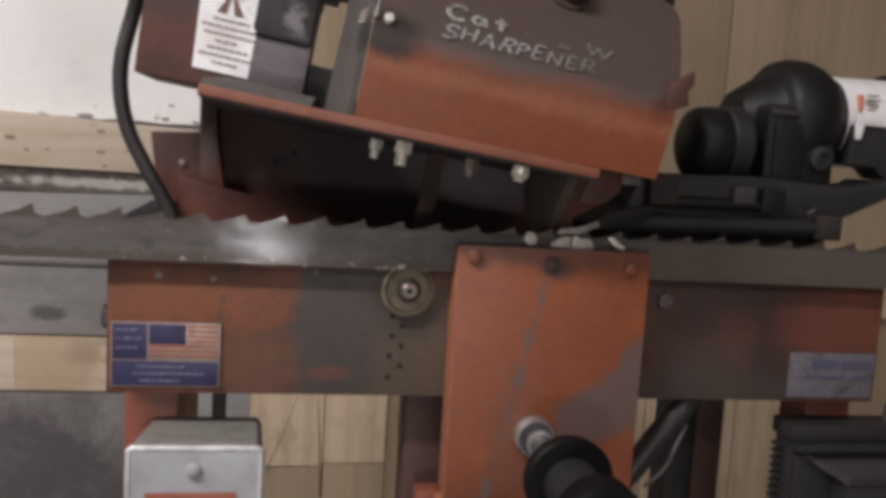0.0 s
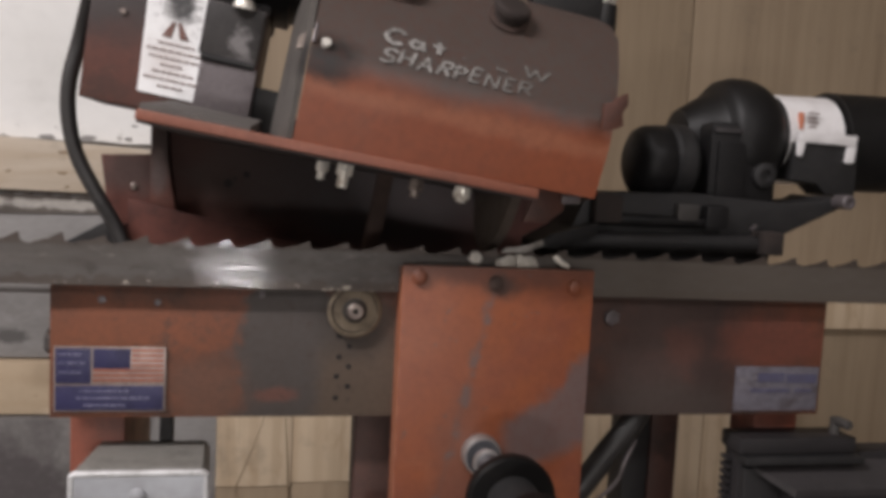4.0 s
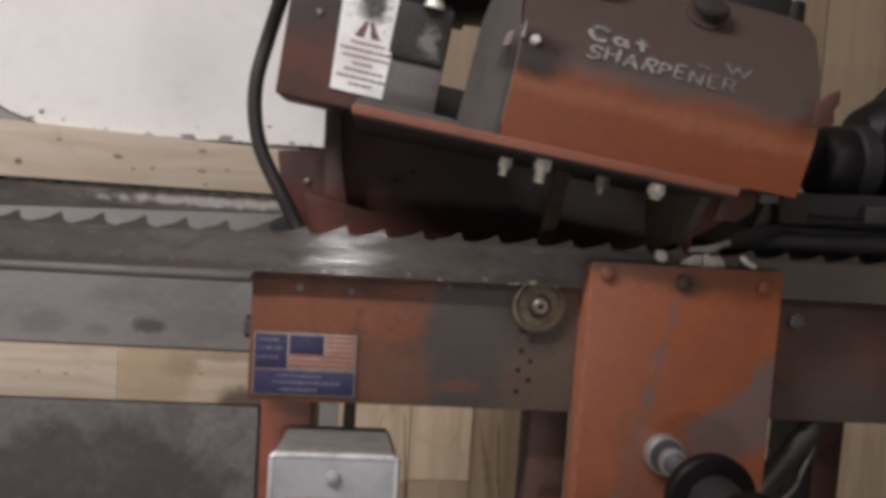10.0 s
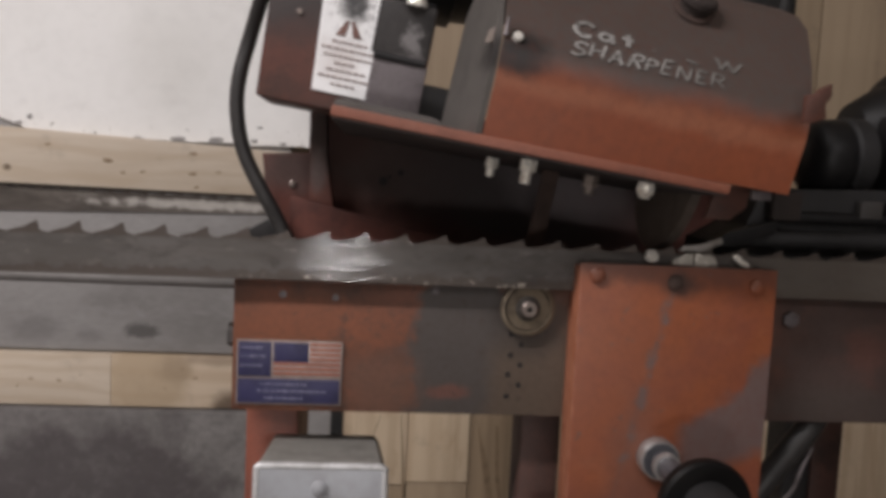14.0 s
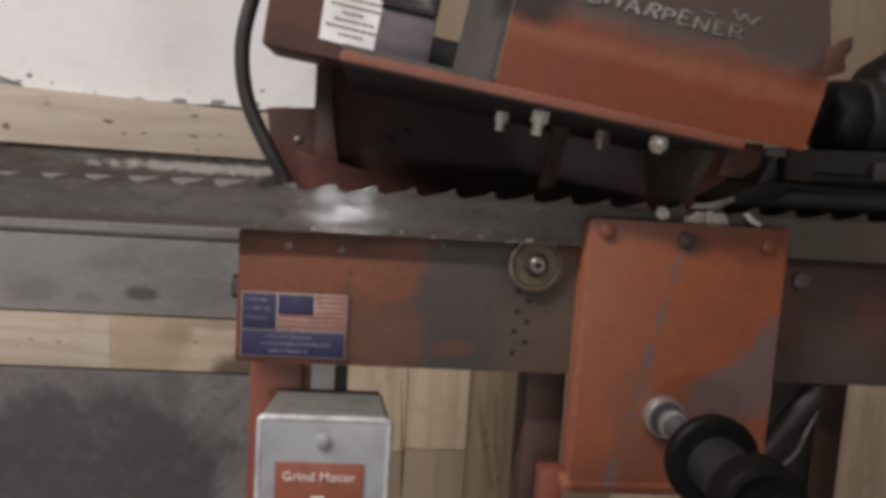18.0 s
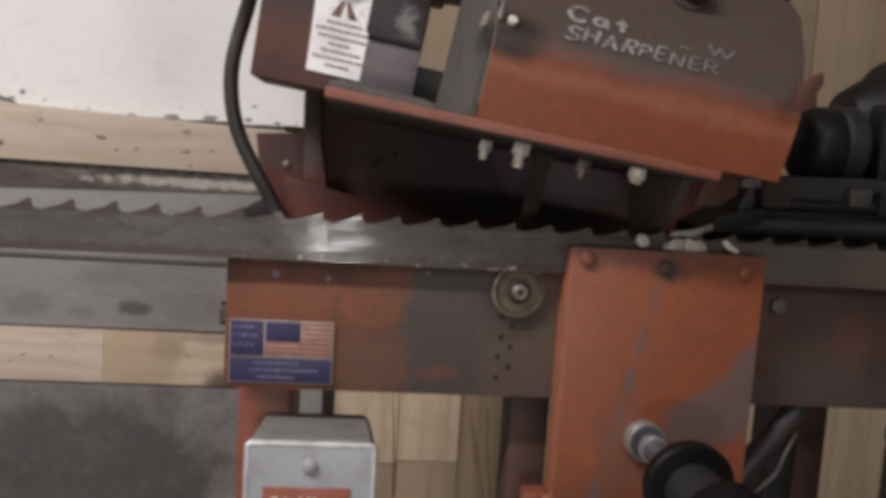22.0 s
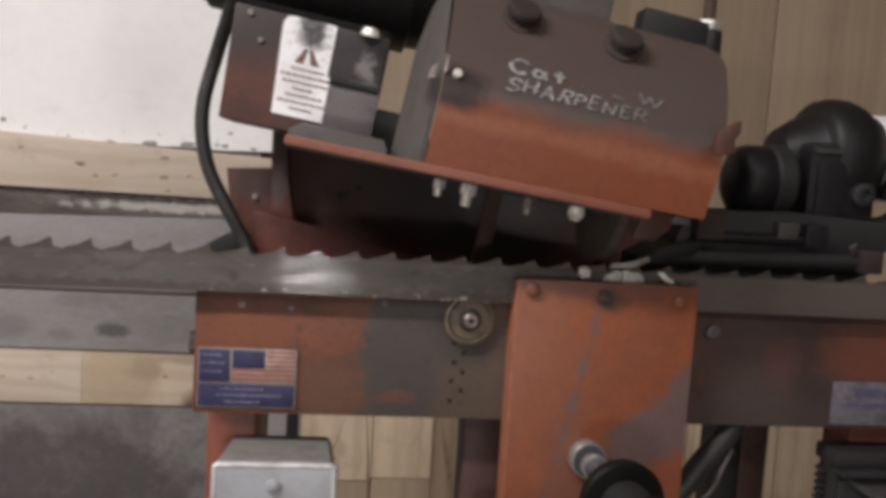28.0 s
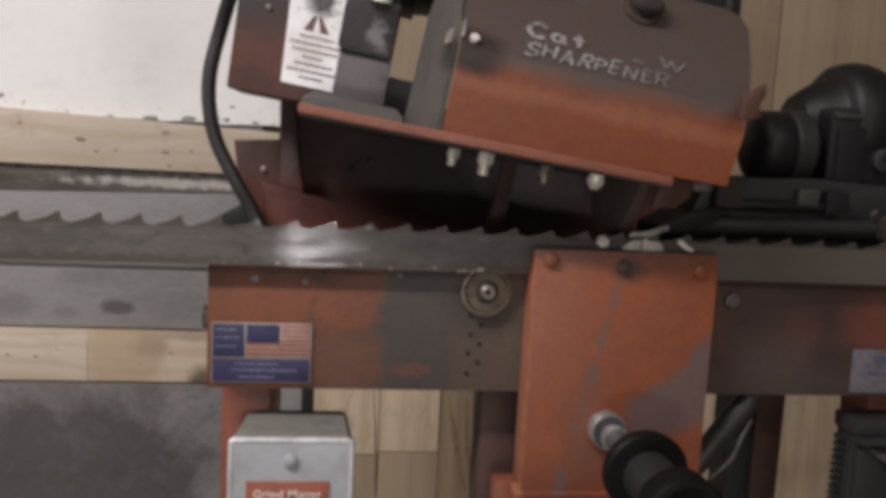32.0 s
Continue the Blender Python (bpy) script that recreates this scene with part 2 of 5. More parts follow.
M_plate = worn("clamp_plate_paint", ORANGE, (0.20, 0.057, 0.032), ORANGE_PALE, 0.46, 0, 22, 260, 0.8, 0.15, patches=(
    (lambda nt: maths(nt, "MULTIPLY", ramp(nt, noise_of(nt, 9, 4, 0.6), 0.44, 0.66), 0.5), (0.212, 0.069, 0.037)),
    # big rubbed patch, the paint gone to grey steel
    (lambda nt: maths(nt, "MULTIPLY", maths(nt, "MULTIPLY", maths(nt, "MULTIPLY", ramp(nt, maths(nt, "ADD", plane_dist(nt, (0.707, 0, -0.707), -0.594), maths(nt, "ADD", maths(nt, "MULTIPLY", maths(nt, "SUBTRACT", noise_of(nt, 26, 3), 0.5), 0.045), maths(nt, "MULTIPLY", maths(nt, "SUBTRACT", noise_of(nt, 120, 4), 0.5), 0.012))), -0.003, 0.006), ramp(nt, maths(nt, "ADD", plane_dist(nt, (-0.35, 0, 0.937), 0.812), maths(nt, "MULTIPLY", maths(nt, "SUBTRACT", noise_of(nt, 40, 4), 0.5), 0.03)), -0.003, 0.012)), ramp(nt, plane_dist(nt, (1, 0, 0), 0.092), 0.0, 0.014)), 0.88), (0.125, 0.095, 0.092)),
    (lambda nt: maths(nt, "MULTIPLY", blob(nt, (0.06, 0, 0.87), (0.04, 0.2, 0.03), 1.2, 40, 0.5), 0.8), (0.15, 0.05, 0.03)),
    (lambda nt: maths(nt, "MULTIPLY", blob(nt, (0.072, 0, 0.925), (0.014, 0.2, 0.03), 1.4, 45, 0.7), 0.55), (0.14, 0.066, 0.048)),
    # scratched line down the plate, with wider bare spots
    (lambda nt: maths(nt, "MULTIPLY", ramp(nt, maths(nt, "ABSOLUTE", maths(nt, "ADD", plane_dist(nt, (0.9766, 0, -0.215), -0.1334), maths(nt, "MULTIPLY", maths(nt, "SUBTRACT", noise_of(nt, 60, 3), 0.5), 0.003)), 0), 0.0030, 0.0002), 0.30), (0.12, 0.070, 0.058)),
    (lambda nt: maths(nt, "MULTIPLY", maths(nt, "MULTIPLY", ramp(nt, maths(nt, "ABSOLUTE", maths(nt, "ADD", plane_dist(nt, (0.9766, 0, -0.215), -0.1334), maths(nt, "MULTIPLY", maths(nt, "SUBTRACT", noise_of(nt, 130, 4), 0.5), 0.007)), 0), 0.0050, 0.0010), ramp(nt, noise_of(nt, 75, 4), 0.46, 0.60)), 0.75), (0.11, 0.092, 0.088)),
    # grease along the top edge and round the middle bolt
    (lambda nt: maths(nt, "MULTIPLY", ramp(nt, maths(nt, "ADD", plane_dist(nt, (0, 0, 1), 1.0225), maths(nt, "MULTIPLY", maths(nt, "SUBTRACT", noise_of(nt, 55, 4), 0.5), 0.022)), 0.0, 0.012), 0.65), (0.10, 0.044, 0.032)),
    (lambda nt: maths(nt, "MULTIPLY", blob(nt, (0.093, 0, 1.0255), (0.010, 0.2, 0.0065), 1.2, 90, 0.6), 0.85), (0.040, 0.028, 0.024)),
    (lambda nt: maths(nt, "MULTIPLY", ramp(nt, noise_of(nt, 120, 4), 0.66, 0.70), 0.7), (0.12, 0.08, 0.07)),
    # thin pale line down the left edge: wear plus a painted edge highlight
    (lambda nt: maths(nt, "MULTIPLY", ramp(nt, maths(nt, "ADD", plane_dist(nt, (-1, 0, 0), -0.0354), maths(nt, "MULTIPLY", maths(nt, "SUBTRACT", noise_of(nt, 90, 4), 0.5), 0.004)), 0.0, 0.0018), 0.55), (0.40, 0.17, 0.10)),
))
HS, HC = math.sin(radians(9)), math.cos(radians(9))
M_guard = worn("guard_paint", (0.218, 0.056, 0.0210), (0.160, 0.039, 0.017), (0.255, 0.071, 0.029), 0.5, 0, 26, 220, 0.5, 0.12, patches=(
    # lighter band along the bend: the highlight of the fold painted in
    (lambda nt: maths(nt, "MULTIPLY", ramp(nt, maths(nt, "ADD", maths(nt, "ABSOLUTE", plane_dist(nt, (HS, 0, HC), HC * 1.105 - HS * 0.03 + 0.0265), 0), maths(nt, "MULTIPLY", maths(nt, "SUBTRACT", noise_of(nt, 40, 4), 0.5), 0.012)), 0.009, 0.001), 0.6), (0.29, 0.112, 0.060)),
    (lambda nt: maths(nt, "MULTIPLY", ramp(nt, maths(nt, "ADD", plane_dist(nt, (HS, 0, HC), HC * 1.105 - HS * 0.03 + 0.0315), maths(nt, "MULTIPLY", maths(nt, "SUBTRACT", noise_of(nt, 30, 5), 0.5), 0.016)), -0.004, 0.014), 0.95), GREY_WORN),
    (lambda nt: maths(nt, "MULTIPLY", ramp(nt, noise_of(nt, 26, 5, 0.65, (1, 1, 0.7)), 0.50, 0.70), 0.2), (0.062, 0.046, 0.038)),
    (lambda nt: maths(nt, "MULTIPLY", blob(nt, (-0.0130, -0.058, 1.1440), (0.0150, 0.1, 0.0110), 1.1, 80, 0.5), 0.97), (0.016, 0.013, 0.012)),
))
M_dust = worn("grinding_dust", (0.105, 0.094, 0.086), (0.07, 0.06, 0.055), (0.14, 0.125, 0.11), 0.7, 0, 25, 500, 0.5, 0.3)
M_cheek = worn("dusty_cheek", (0.088, 0.079, 0.071), (0.058, 0.05, 0.045), (0.118, 0.105, 0.092), 0.7, 0, 25, 500, 0.6, 0.3, patches=(
    (lambda nt: maths(nt, "MULTIPLY", blob(nt, (-0.0240, -0.055, 1.1440), (0.0090, 0.03, 0.0090), 1.1, 80, 0.6), 0.95), (0.018, 0.014, 0.013)),
))
M_red = worn("red_paint", RUST, (0.09, 0.035, 0.025), (0.28, 0.09, 0.05), 0.5, 0, 30, 450, 0.7, 0.25)
M_sootshade = worn("soot_shade_red_paint", (0.125, 0.037, 0.025), (0.06, 0.024, 0.019), (0.16, 0.05, 0.032), 0.8, 0, 30, 300, 0.8, 0.25, patches=(
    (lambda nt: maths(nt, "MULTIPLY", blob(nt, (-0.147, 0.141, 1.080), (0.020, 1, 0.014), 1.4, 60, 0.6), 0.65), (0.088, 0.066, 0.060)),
    # soot, and the shade inside the body below the head, painted as dark patches
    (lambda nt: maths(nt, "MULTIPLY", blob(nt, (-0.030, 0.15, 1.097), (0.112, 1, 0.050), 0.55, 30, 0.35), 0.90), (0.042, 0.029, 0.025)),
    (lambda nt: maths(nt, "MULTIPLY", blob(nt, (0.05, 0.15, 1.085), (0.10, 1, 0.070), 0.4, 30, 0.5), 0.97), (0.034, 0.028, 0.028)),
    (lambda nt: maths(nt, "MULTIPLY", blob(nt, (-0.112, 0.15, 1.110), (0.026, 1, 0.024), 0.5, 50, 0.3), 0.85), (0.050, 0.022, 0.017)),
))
M_upright = worn("soot_shade_upright_paint", (0.14, 0.043, 0.028), (0.07, 0.027, 0.02), (0.18, 0.058, 0.036), 0.7, 0, 35, 300, 0.8, 0.25, patches=(
    # the upright's top carries the same painted soot and shade
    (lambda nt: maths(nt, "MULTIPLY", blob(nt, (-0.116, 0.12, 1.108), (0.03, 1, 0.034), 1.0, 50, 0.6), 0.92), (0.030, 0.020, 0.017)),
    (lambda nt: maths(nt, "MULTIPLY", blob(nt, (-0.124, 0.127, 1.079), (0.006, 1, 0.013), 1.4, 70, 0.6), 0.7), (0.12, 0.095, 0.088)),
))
M_strut = worn("grimy_strut", (0.060, 0.036, 0.028), (0.032, 0.021, 0.017), (0.065, 0.04, 0.03), 0.85, 0, 40, 400, 0.8, 0.25)
M_flange = worn("flange_paint", (0.25, 0.088, 0.054), (0.15, 0.057, 0.038), (0.31, 0.135, 0.092), 0.5, 0, 30, 450, 0.6, 0.25)
M_darkred = worn("dirty_red_paint", (0.10, 0.036, 0.024), (0.045, 0.024, 0.018), (0.14, 0.05, 0.032), 0.5, 0, 30, 450, 0.7, 0.25)
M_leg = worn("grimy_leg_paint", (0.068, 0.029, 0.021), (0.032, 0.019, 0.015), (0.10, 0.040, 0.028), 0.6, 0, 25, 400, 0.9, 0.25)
M_bracket = worn("sooty_bracket_paint", (0.105, 0.034, 0.023), (0.052, 0.025, 0.019), (0.14, 0.05, 0.032), 0.5, 0, 30, 450, 0.8, 0.25, patches=(
    (lambda nt: maths(nt, "MULTIPLY", blob(nt, (-0.088, 0.07, 1.196), (0.105, 0.3, 0.040), 1.1, 35, 0.5), 0.92), (0.020, 0.015, 0.014)),
    (lambda nt: maths(nt, "MULTIPLY", blob(nt, (-0.10, 0.07, 1.113), (0.06, 0.3, 0.010), 1.2, 50, 0.6), 0.6), (0.035, 0.020, 0.016)),
))
M_leaf = worn("greasy_leaf_steel", (0.034, 0.030, 0.029), (0.018, 0.015, 0.014), (0.06, 0.052, 0.05), 0.5, 0.1, 45, 500, 0.8, 0.25, patches=(
    # pale broken patches paint the highlights on the leaf
    (lambda nt: maths(nt, "MULTIPLY", blob(nt, (-0.0635, 0.038, 1.1605), (0.0052, 0.1, 0.0085), 3.4, 150, 0.6), 0.85), (0.24, 0.225, 0.225)),
    (lambda nt: maths(nt, "MULTIPLY", blob(nt, (-0.0690, 0.038, 1.1500), (0.0120, 0.1, 0.0035), 2.2, 130, 0.6), 0.6), (0.13, 0.115, 0.115)),
))
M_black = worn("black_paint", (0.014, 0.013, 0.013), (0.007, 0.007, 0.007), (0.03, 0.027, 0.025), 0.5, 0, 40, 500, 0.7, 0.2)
M_matte = worn("greasy_black", (0.0145, 0.0135, 0.0140), (0.008, 0.0078, 0.008), (0.027, 0.025, 0.025), 0.62, 0, 45, 400, 0.8, 0.35)
M_casting = worn("charcoal_casting", (0.0105, 0.0098, 0.0102), (0.006, 0.0058, 0.006), (0.021, 0.019, 0.020), 0.48, 0, 35, 400, 0.7, 0.25)
M_blackplastic = worn("black_plastic", (0.0085, 0.0078, 0.0078), (0.005, 0.0047, 0.0047), (0.017, 0.0155, 0.015), 0.48, 0, 40, 600, 0.5, 0.12)
M_knobblack = worn("worn_black_bakelite", (0.0055, 0.0050, 0.0048), (0.003, 0.003, 0.003), (0.016, 0.013, 0.011), 0.52, 0, 40, 500, 0.7, 0.2)
for m, level in ((M_knobblack, 0.15), (M_blackplastic, 0.28), (M_casting, 0.3)):
    m.node_tree.nodes["Principled BSDF"].inputs["Specular IOR Level"].default_value = level
M_greybox = worn("dark_grey_casting", (0.055, 0.05, 0.047), (0.03, 0.027, 0.025), (0.09, 0.08, 0.075), 0.55, 0, 40, 500, 0.6, 0.25)
M_hinge = worn("hinge_steel", (0.15, 0.13, 0.135), (0.06, 0.05, 0.048), (0.21, 0.185, 0.18), 0.45, 0.3, 45, 500, 0.8, 0.25)
M_control = worn("charcoal_plastic", (0.019, 0.0168, 0.018), (0.010, 0.009, 0.010), (0.034, 0.030, 0.032), 0.55, 0, 40, 500, 0.6, 0.2)
M_panel = worn("grey_panel", (0.036, 0.032, 0.033), (0.021, 0.019, 0.019), (0.055, 0.050, 0.050), 0.55, 0, 30, 500, 0.6, 0.2)
M_rod = worn("dull_rod_steel", (0.15, 0.14, 0.132), (0.075, 0.068, 0.062), (0.22, 0.205, 0.195), 0.62, 0.1, 40, 400, 0.7, 0.2, (0.2, 1, 1))
M_stud = worn("tarnished_chrome", (0.55, 0.54, 0.53), (0.25, 0.24, 0.23), None, 0.36, 0.8, 90, 600, 0.5, 0.1)
M_studface = worn("dull_stud_face", (0.098, 0.099, 0.110), (0.045, 0.045, 0.050), (0.17, 0.17, 0.18), 0.42, 0.25, 60, 500, 0.5, 0.1)
M_darkbrown = worn("dark_brown", (0.028, 0.019, 0.016), (0.015, 0.012, 0.011), (0.036, 0.02, 0.016), 0.85, 0, 25, 300, 0.8, 0.2)
M_chrome = worn("bright_zinc", (0.85, 0.83, 0.78), (0.5, 0.47, 0.42), None, 0.3, 0.7, 120, 600, 0.5, 0.1)
M_nut = worn("white_zinc", (0.93, 0.90, 0.83), (0.40, 0.34, 0.26), None, 0.28, 0.35, 170, 600, 0.9, 0.2, grain=0.1)
M_nut.node_tree.nodes["Principled BSDF"].inputs["Coat Weight"].default_value = 0.8
M_nut.node_tree.nodes["Principled BSDF"].inputs["Coat Roughness"].default_value = 0.12
M_jaw = worn("rubbed_jaw_steel", (0.46, 0.43, 0.38), (0.20, 0.18, 0.15), (0.80, 0.77, 0.71), 0.4, 0.2, 110, 500, 0.9, 0.3)
M_finger = worn("finger_steel", (0.33, 0.31, 0.29), (0.15, 0.135, 0.12), (0.48, 0.46, 0.43), 0.42, 0.4, 110, 500, 0.9, 0.3)
M_bolt = worn("dull_bolt_steel", (0.32, 0.27, 0.24), (0.12, 0.09, 0.08), (0.4, 0.36, 0.33), 0.42, 0.7, 150, 600, 0.6, 0.2)
M_switch = worn("cast_aluminium", (0.345, 0.355, 0.375), (0.23, 0.225, 0.23), (0.41, 0.42, 0.435), 0.45, 0.1, 34, 300, 0.6, 0.12, grain=0.06)
M_switchside = worn("grimy_aluminium", (0.22, 0.21, 0.19), (0.11, 0.10, 0.09), (0.28, 0.27, 0.25), 0.6, 0.2, 60, 500, 0.6, 0.3)
M_rubber = worn("black_rubber", (0.030, 0.028, 0.027), (0.016, 0.015, 0.015), (0.06, 0.054, 0.05), 0.45, 0, 50, 500, 0.5, 0.15)
M_steelstrip = worn("mill_steel", (0.15, 0.13, 0.115), (0.06, 0.05, 0.043), (0.27, 0.25, 0.225), 0.42, 0.35, 25, 260, 1.0, 0.3, (0.25, 1, 1), patches=(
    # pale streak: the sheen of the far run put in as colour
    (lambda nt: maths(nt, "MULTIPLY", blob(nt, (-0.31, 0.62, 1.025), (0.13, 1, 0.006), 2.6, 75, 0.5), 0.85), (0.58, 0.55, 0.51)),
    (lambda nt: maths(nt, "MULTIPLY", ramp(nt, maths(nt, "ADD", plane_dist(nt, (0.012, 0, 1), 1.0275), maths(nt, "MULTIPLY", maths(nt, "SUBTRACT", noise_of(nt, 80), 0.5), 0.004)), 0.0, 0.003), 0.8), (0.055, 0.045, 0.038)),
))
M_wheel = worn("abrasive_wheel", (0.10, 0.077, 0.062), (0.055, 0.044, 0.036), (0.14, 0.115, 0.095), 0.9, 0, 60, 900, 0.6, 0.5)
M_label = worn("label_paper", (0.90, 0.90, 0.90), (0.7, 0.69, 0.68), None, 0.35, 0, 60, 600, 0.3, 0.05, grain=0.06, patches=(
    (lambda nt: maths(nt, "MULTIPLY", blob(nt, (-0.0995, 0.044, 1.1850), (0.0080, 0.3, 0.0110), 1.7, 120, 0.45), 0.95), (0.025, 0.025, 0.026)),
    (lambda nt: maths(nt, "MULTIPLY", maths(nt, "MULTIPLY", blob(nt, (-0.098, 0.044, 1.178), (0.0135, 0.3, 0.018), 1.6, 80, 0.6), ramp(nt, noise_of(nt, 260, 4, 0.7), 0.46, 0.60)), 0.6), (0.20, 0.19, 0.19)),
    (lambda nt: maths(nt, "MULTIPLY", ramp(nt, noise_of(nt, 300, 4, 0.7), 0.62, 0.70), 0.5), (0.35, 0.33, 0.32)),
    (lambda nt: maths(nt, "MULTIPLY", blob(nt, (-0.108, 0.044, 1.150), (0.012, 0.3, 0.010), 1.8, 70, 0.8), 0.3), (0.42, 0.30, 0.26)),
))
M_paper = worn("motor_label_paper", (0.78, 0.76, 0.76), (0.5, 0.47, 0.46), None, 0.35, 0, 60, 600, 0.4, 0.05, grain=0.06)
M_ink = worn("rusty_grey_print", (0.36, 0.30, 0.29), (0.17, 0.14, 0.135), None, 0.5, 0, 200, 600, 0.4, 0.05)
M_rustprint = worn("rusty_mark", (0.20, 0.10, 0.08), (0.07, 0.04, 0.035), None, 0.5, 0, 200, 600, 0.8, 0.05)
M_blue = worn("blue_print", (0.028, 0.026, 0.085), (0.014, 0.013, 0.042), (0.065, 0.055, 0.115), 0.5, 0, 70, 500, 0.6, 0.05)
M_silver = worn("plate_silver", (0.30, 0.25, 0.225), (0.15, 0.10, 0.082), (0.42, 0.38, 0.36), 0.35, 0.4, 90, 500, 0.6, 0.08)
M_print = worn("print_silver", (0.16, 0.155, 0.24), (0.06, 0.06, 0.12), None, 0.4, 0, 150, 500, 1.0, 0.05)
M_redprint = worn("red_print", (0.30, 0.092, 0.055), (0.16, 0.055, 0.038), None, 0.4, 0, 90, 500, 0.5, 0.05, grain=0.15)
M_cream = worn("cream_print", (0.74, 0.62, 0.54), (0.5, 0.38, 0.32), None, 0.5, 0, 200, 500, 0.4, 0.02)
M_fadedblue = worn("faded_blue_print", (0.085, 0.082, 0.135), (0.07, 0.06, 0.09), (0.14, 0.13, 0.18), 0.4, 0, 80, 500, 0.9, 0.05)
M_greyplate = worn("rubbed_plate", (0.165, 0.155, 0.185), (0.085, 0.07, 0.075), (0.25, 0.235, 0.25), 0.42, 0.2, 70, 500, 1.0, 0.08)
M_chalk = worn("paint_marker", (0.30, 0.29, 0.275), (0.10, 0.092, 0.085), None, 0.9, 0, 210, 500, 1.0, 0.1, patches=(
    (lambda nt: maths(nt, "MULTIPLY", ramp(nt, noise_of(nt, 120, 4, 0.7), 0.48, 0.60), 0.65), (0.085, 0.074, 0.067)),
    (lambda nt: maths(nt, "MULTIPLY", ramp(nt, maths(nt, "ADD", plane_dist(nt, (1, 0, 0), 0.05), maths(nt, "MULTIPLY", noise_of(nt, 60), 0.05)), 0.01, 0.06), 0.75), (0.11, 0.10, 0.09)),
))
M_orangelabel = worn("orange_sticker", (0.6, 0.22, 0.13), (0.3, 0.12, 0.08), None, 0.45, 0, 80, 500, 0.5, 0.05)
M_hole = worn("dark_hole", (0.012, 0.01, 0.009), (0.006, 0.005, 0.005), None, 0.8, 0, 80, 500, 0.3, 0.05)

# saw blade: dull and stained, under an oil film whose fine scratches run lengthwise
M_blade, nt, bsdf = nodes_of("saw_blade_steel")
stain = noise_of(nt, 16, 5, 0.65, (0.35, 1, 1))
streak = noise_of(nt, 260, 3, 0.6, (0.03, 1, 1))
edge = ramp(nt, maths(nt, "ADD", plane_dist(nt, (0, 0, 1), 1.0235), maths(nt, "MULTIPLY", maths(nt, "SUBTRACT", noise_of(nt, 140, 5, 0.7), 0.5), 0.016)), 0.0012, -0.0012)
col = mix(nt, maths(nt, "MULTIPLY", ramp(nt, stain, 0.40, 0.64), 0.9), (0.090, 0.081, 0.074), (0.030, 0.023, 0.019))
col = mix(nt, maths(nt, "MULTIPLY", ramp(nt, noise_of(nt, 95, 5, 0.7, (0.6, 1, 1)), 0.58, 0.66), 0.6), col, (0.045, 0.033, 0.026))
col = mix(nt, maths(nt, "MULTIPLY", ramp(nt, noise_of(nt, 130, 5, 0.7, (0.5, 1, 1.3)), 0.60, 0.66), 0.6), col, (0.16, 0.145, 0.13))
col = mix(nt, maths(nt, "MULTIPLY", ramp(nt, noise_of(nt, 48, 6, 0.75, (0.45, 1, 1)), 0.46, 0.66), 0.55), col, (0.13, 0.118, 0.112))
col = mix(nt, maths(nt, "MULTIPLY", ramp(nt, noise_of(nt, 60, 6, 0.75, (0.4, 1, 1), 0.5), 0.52, 0.68), 0.55), col, (0.032, 0.025, 0.023))
col = mix(nt, maths(nt, "MULTIPLY", ramp(nt, streak, 0.4, 0.75), 0.35), col, (0.07, 0.055, 0.045))
col = mix(nt, maths(nt, "MULTIPLY", edge, 0.75), col, (0.060, 0.043, 0.034))
nick = maths(nt, "MULTIPLY", ramp(nt, noise_of(nt, 230, 4, 0.7, (0.6, 1, 1)), 0.57, 0.64), ramp(nt, plane_dist(nt, (0, 0, 1), 1.0222), 0.0008, -0.0008))
col = mix(nt, maths(nt, "MULTIPLY", maths(nt, "MULTIPLY", nick, blob(nt, (-0.055, 0, 1.02), (0.085, 0.3, 0.02), 0.6, 40, 0.4)), 0.8), col, (0.48, 0.43, 0.36))
col = mix(nt, maths(nt, "MULTIPLY", ramp(nt, maths(nt, "ADD", plane_dist(nt, (1, 0, 0), 0.13), maths(nt, "MULTIPLY", noise_of(nt, 30), 0.05)), 0.0, 0.07), 0.7), col, (0.12, 0.100, 0.083))
nt.links.new(col, bsdf.inputs["Base Color"])
bsdf.inputs["Metallic"].default_value = 0.3
nt.links.new(maths(nt, "ADD", maths(nt, "MULTIPLY", stain, 0.2), 0.42), bsdf.inputs["Roughness"])
nt.links.new(maths(nt, "MULTIPLY", ramp(nt, maths(nt, "ADD", maths(nt, "MULTIPLY", stain, 0.35), maths(nt, "MULTIPLY", noise_of(nt, 150, 4, 0.65, (0.10, 1, 1)), 0.65)), 0.62, 0.42), 0.7), bsdf.inputs["Coat Weight"])
bsdf.inputs["Coat Roughness"].default_value = 0.065
bsdf.inputs["Coat IOR"].default_value = 1.6
bump(nt, bsdf, noise_of(nt, 700, 2, 0.5, (0.02, 1, 1)), 0.25, 0.0003)
film = nt.nodes.new("ShaderNodeBump")
film.inputs["Strength"].default_value = 0.8
film.inputs["Distance"].default_value = 0.0004
nt.links.new(noise_of(nt, 650, 2, 0.5, (0.015, 1, 1)), film.inputs["Height"])
nt.links.new(film.outputs["Normal"], bsdf.inputs["Coat Normal"])

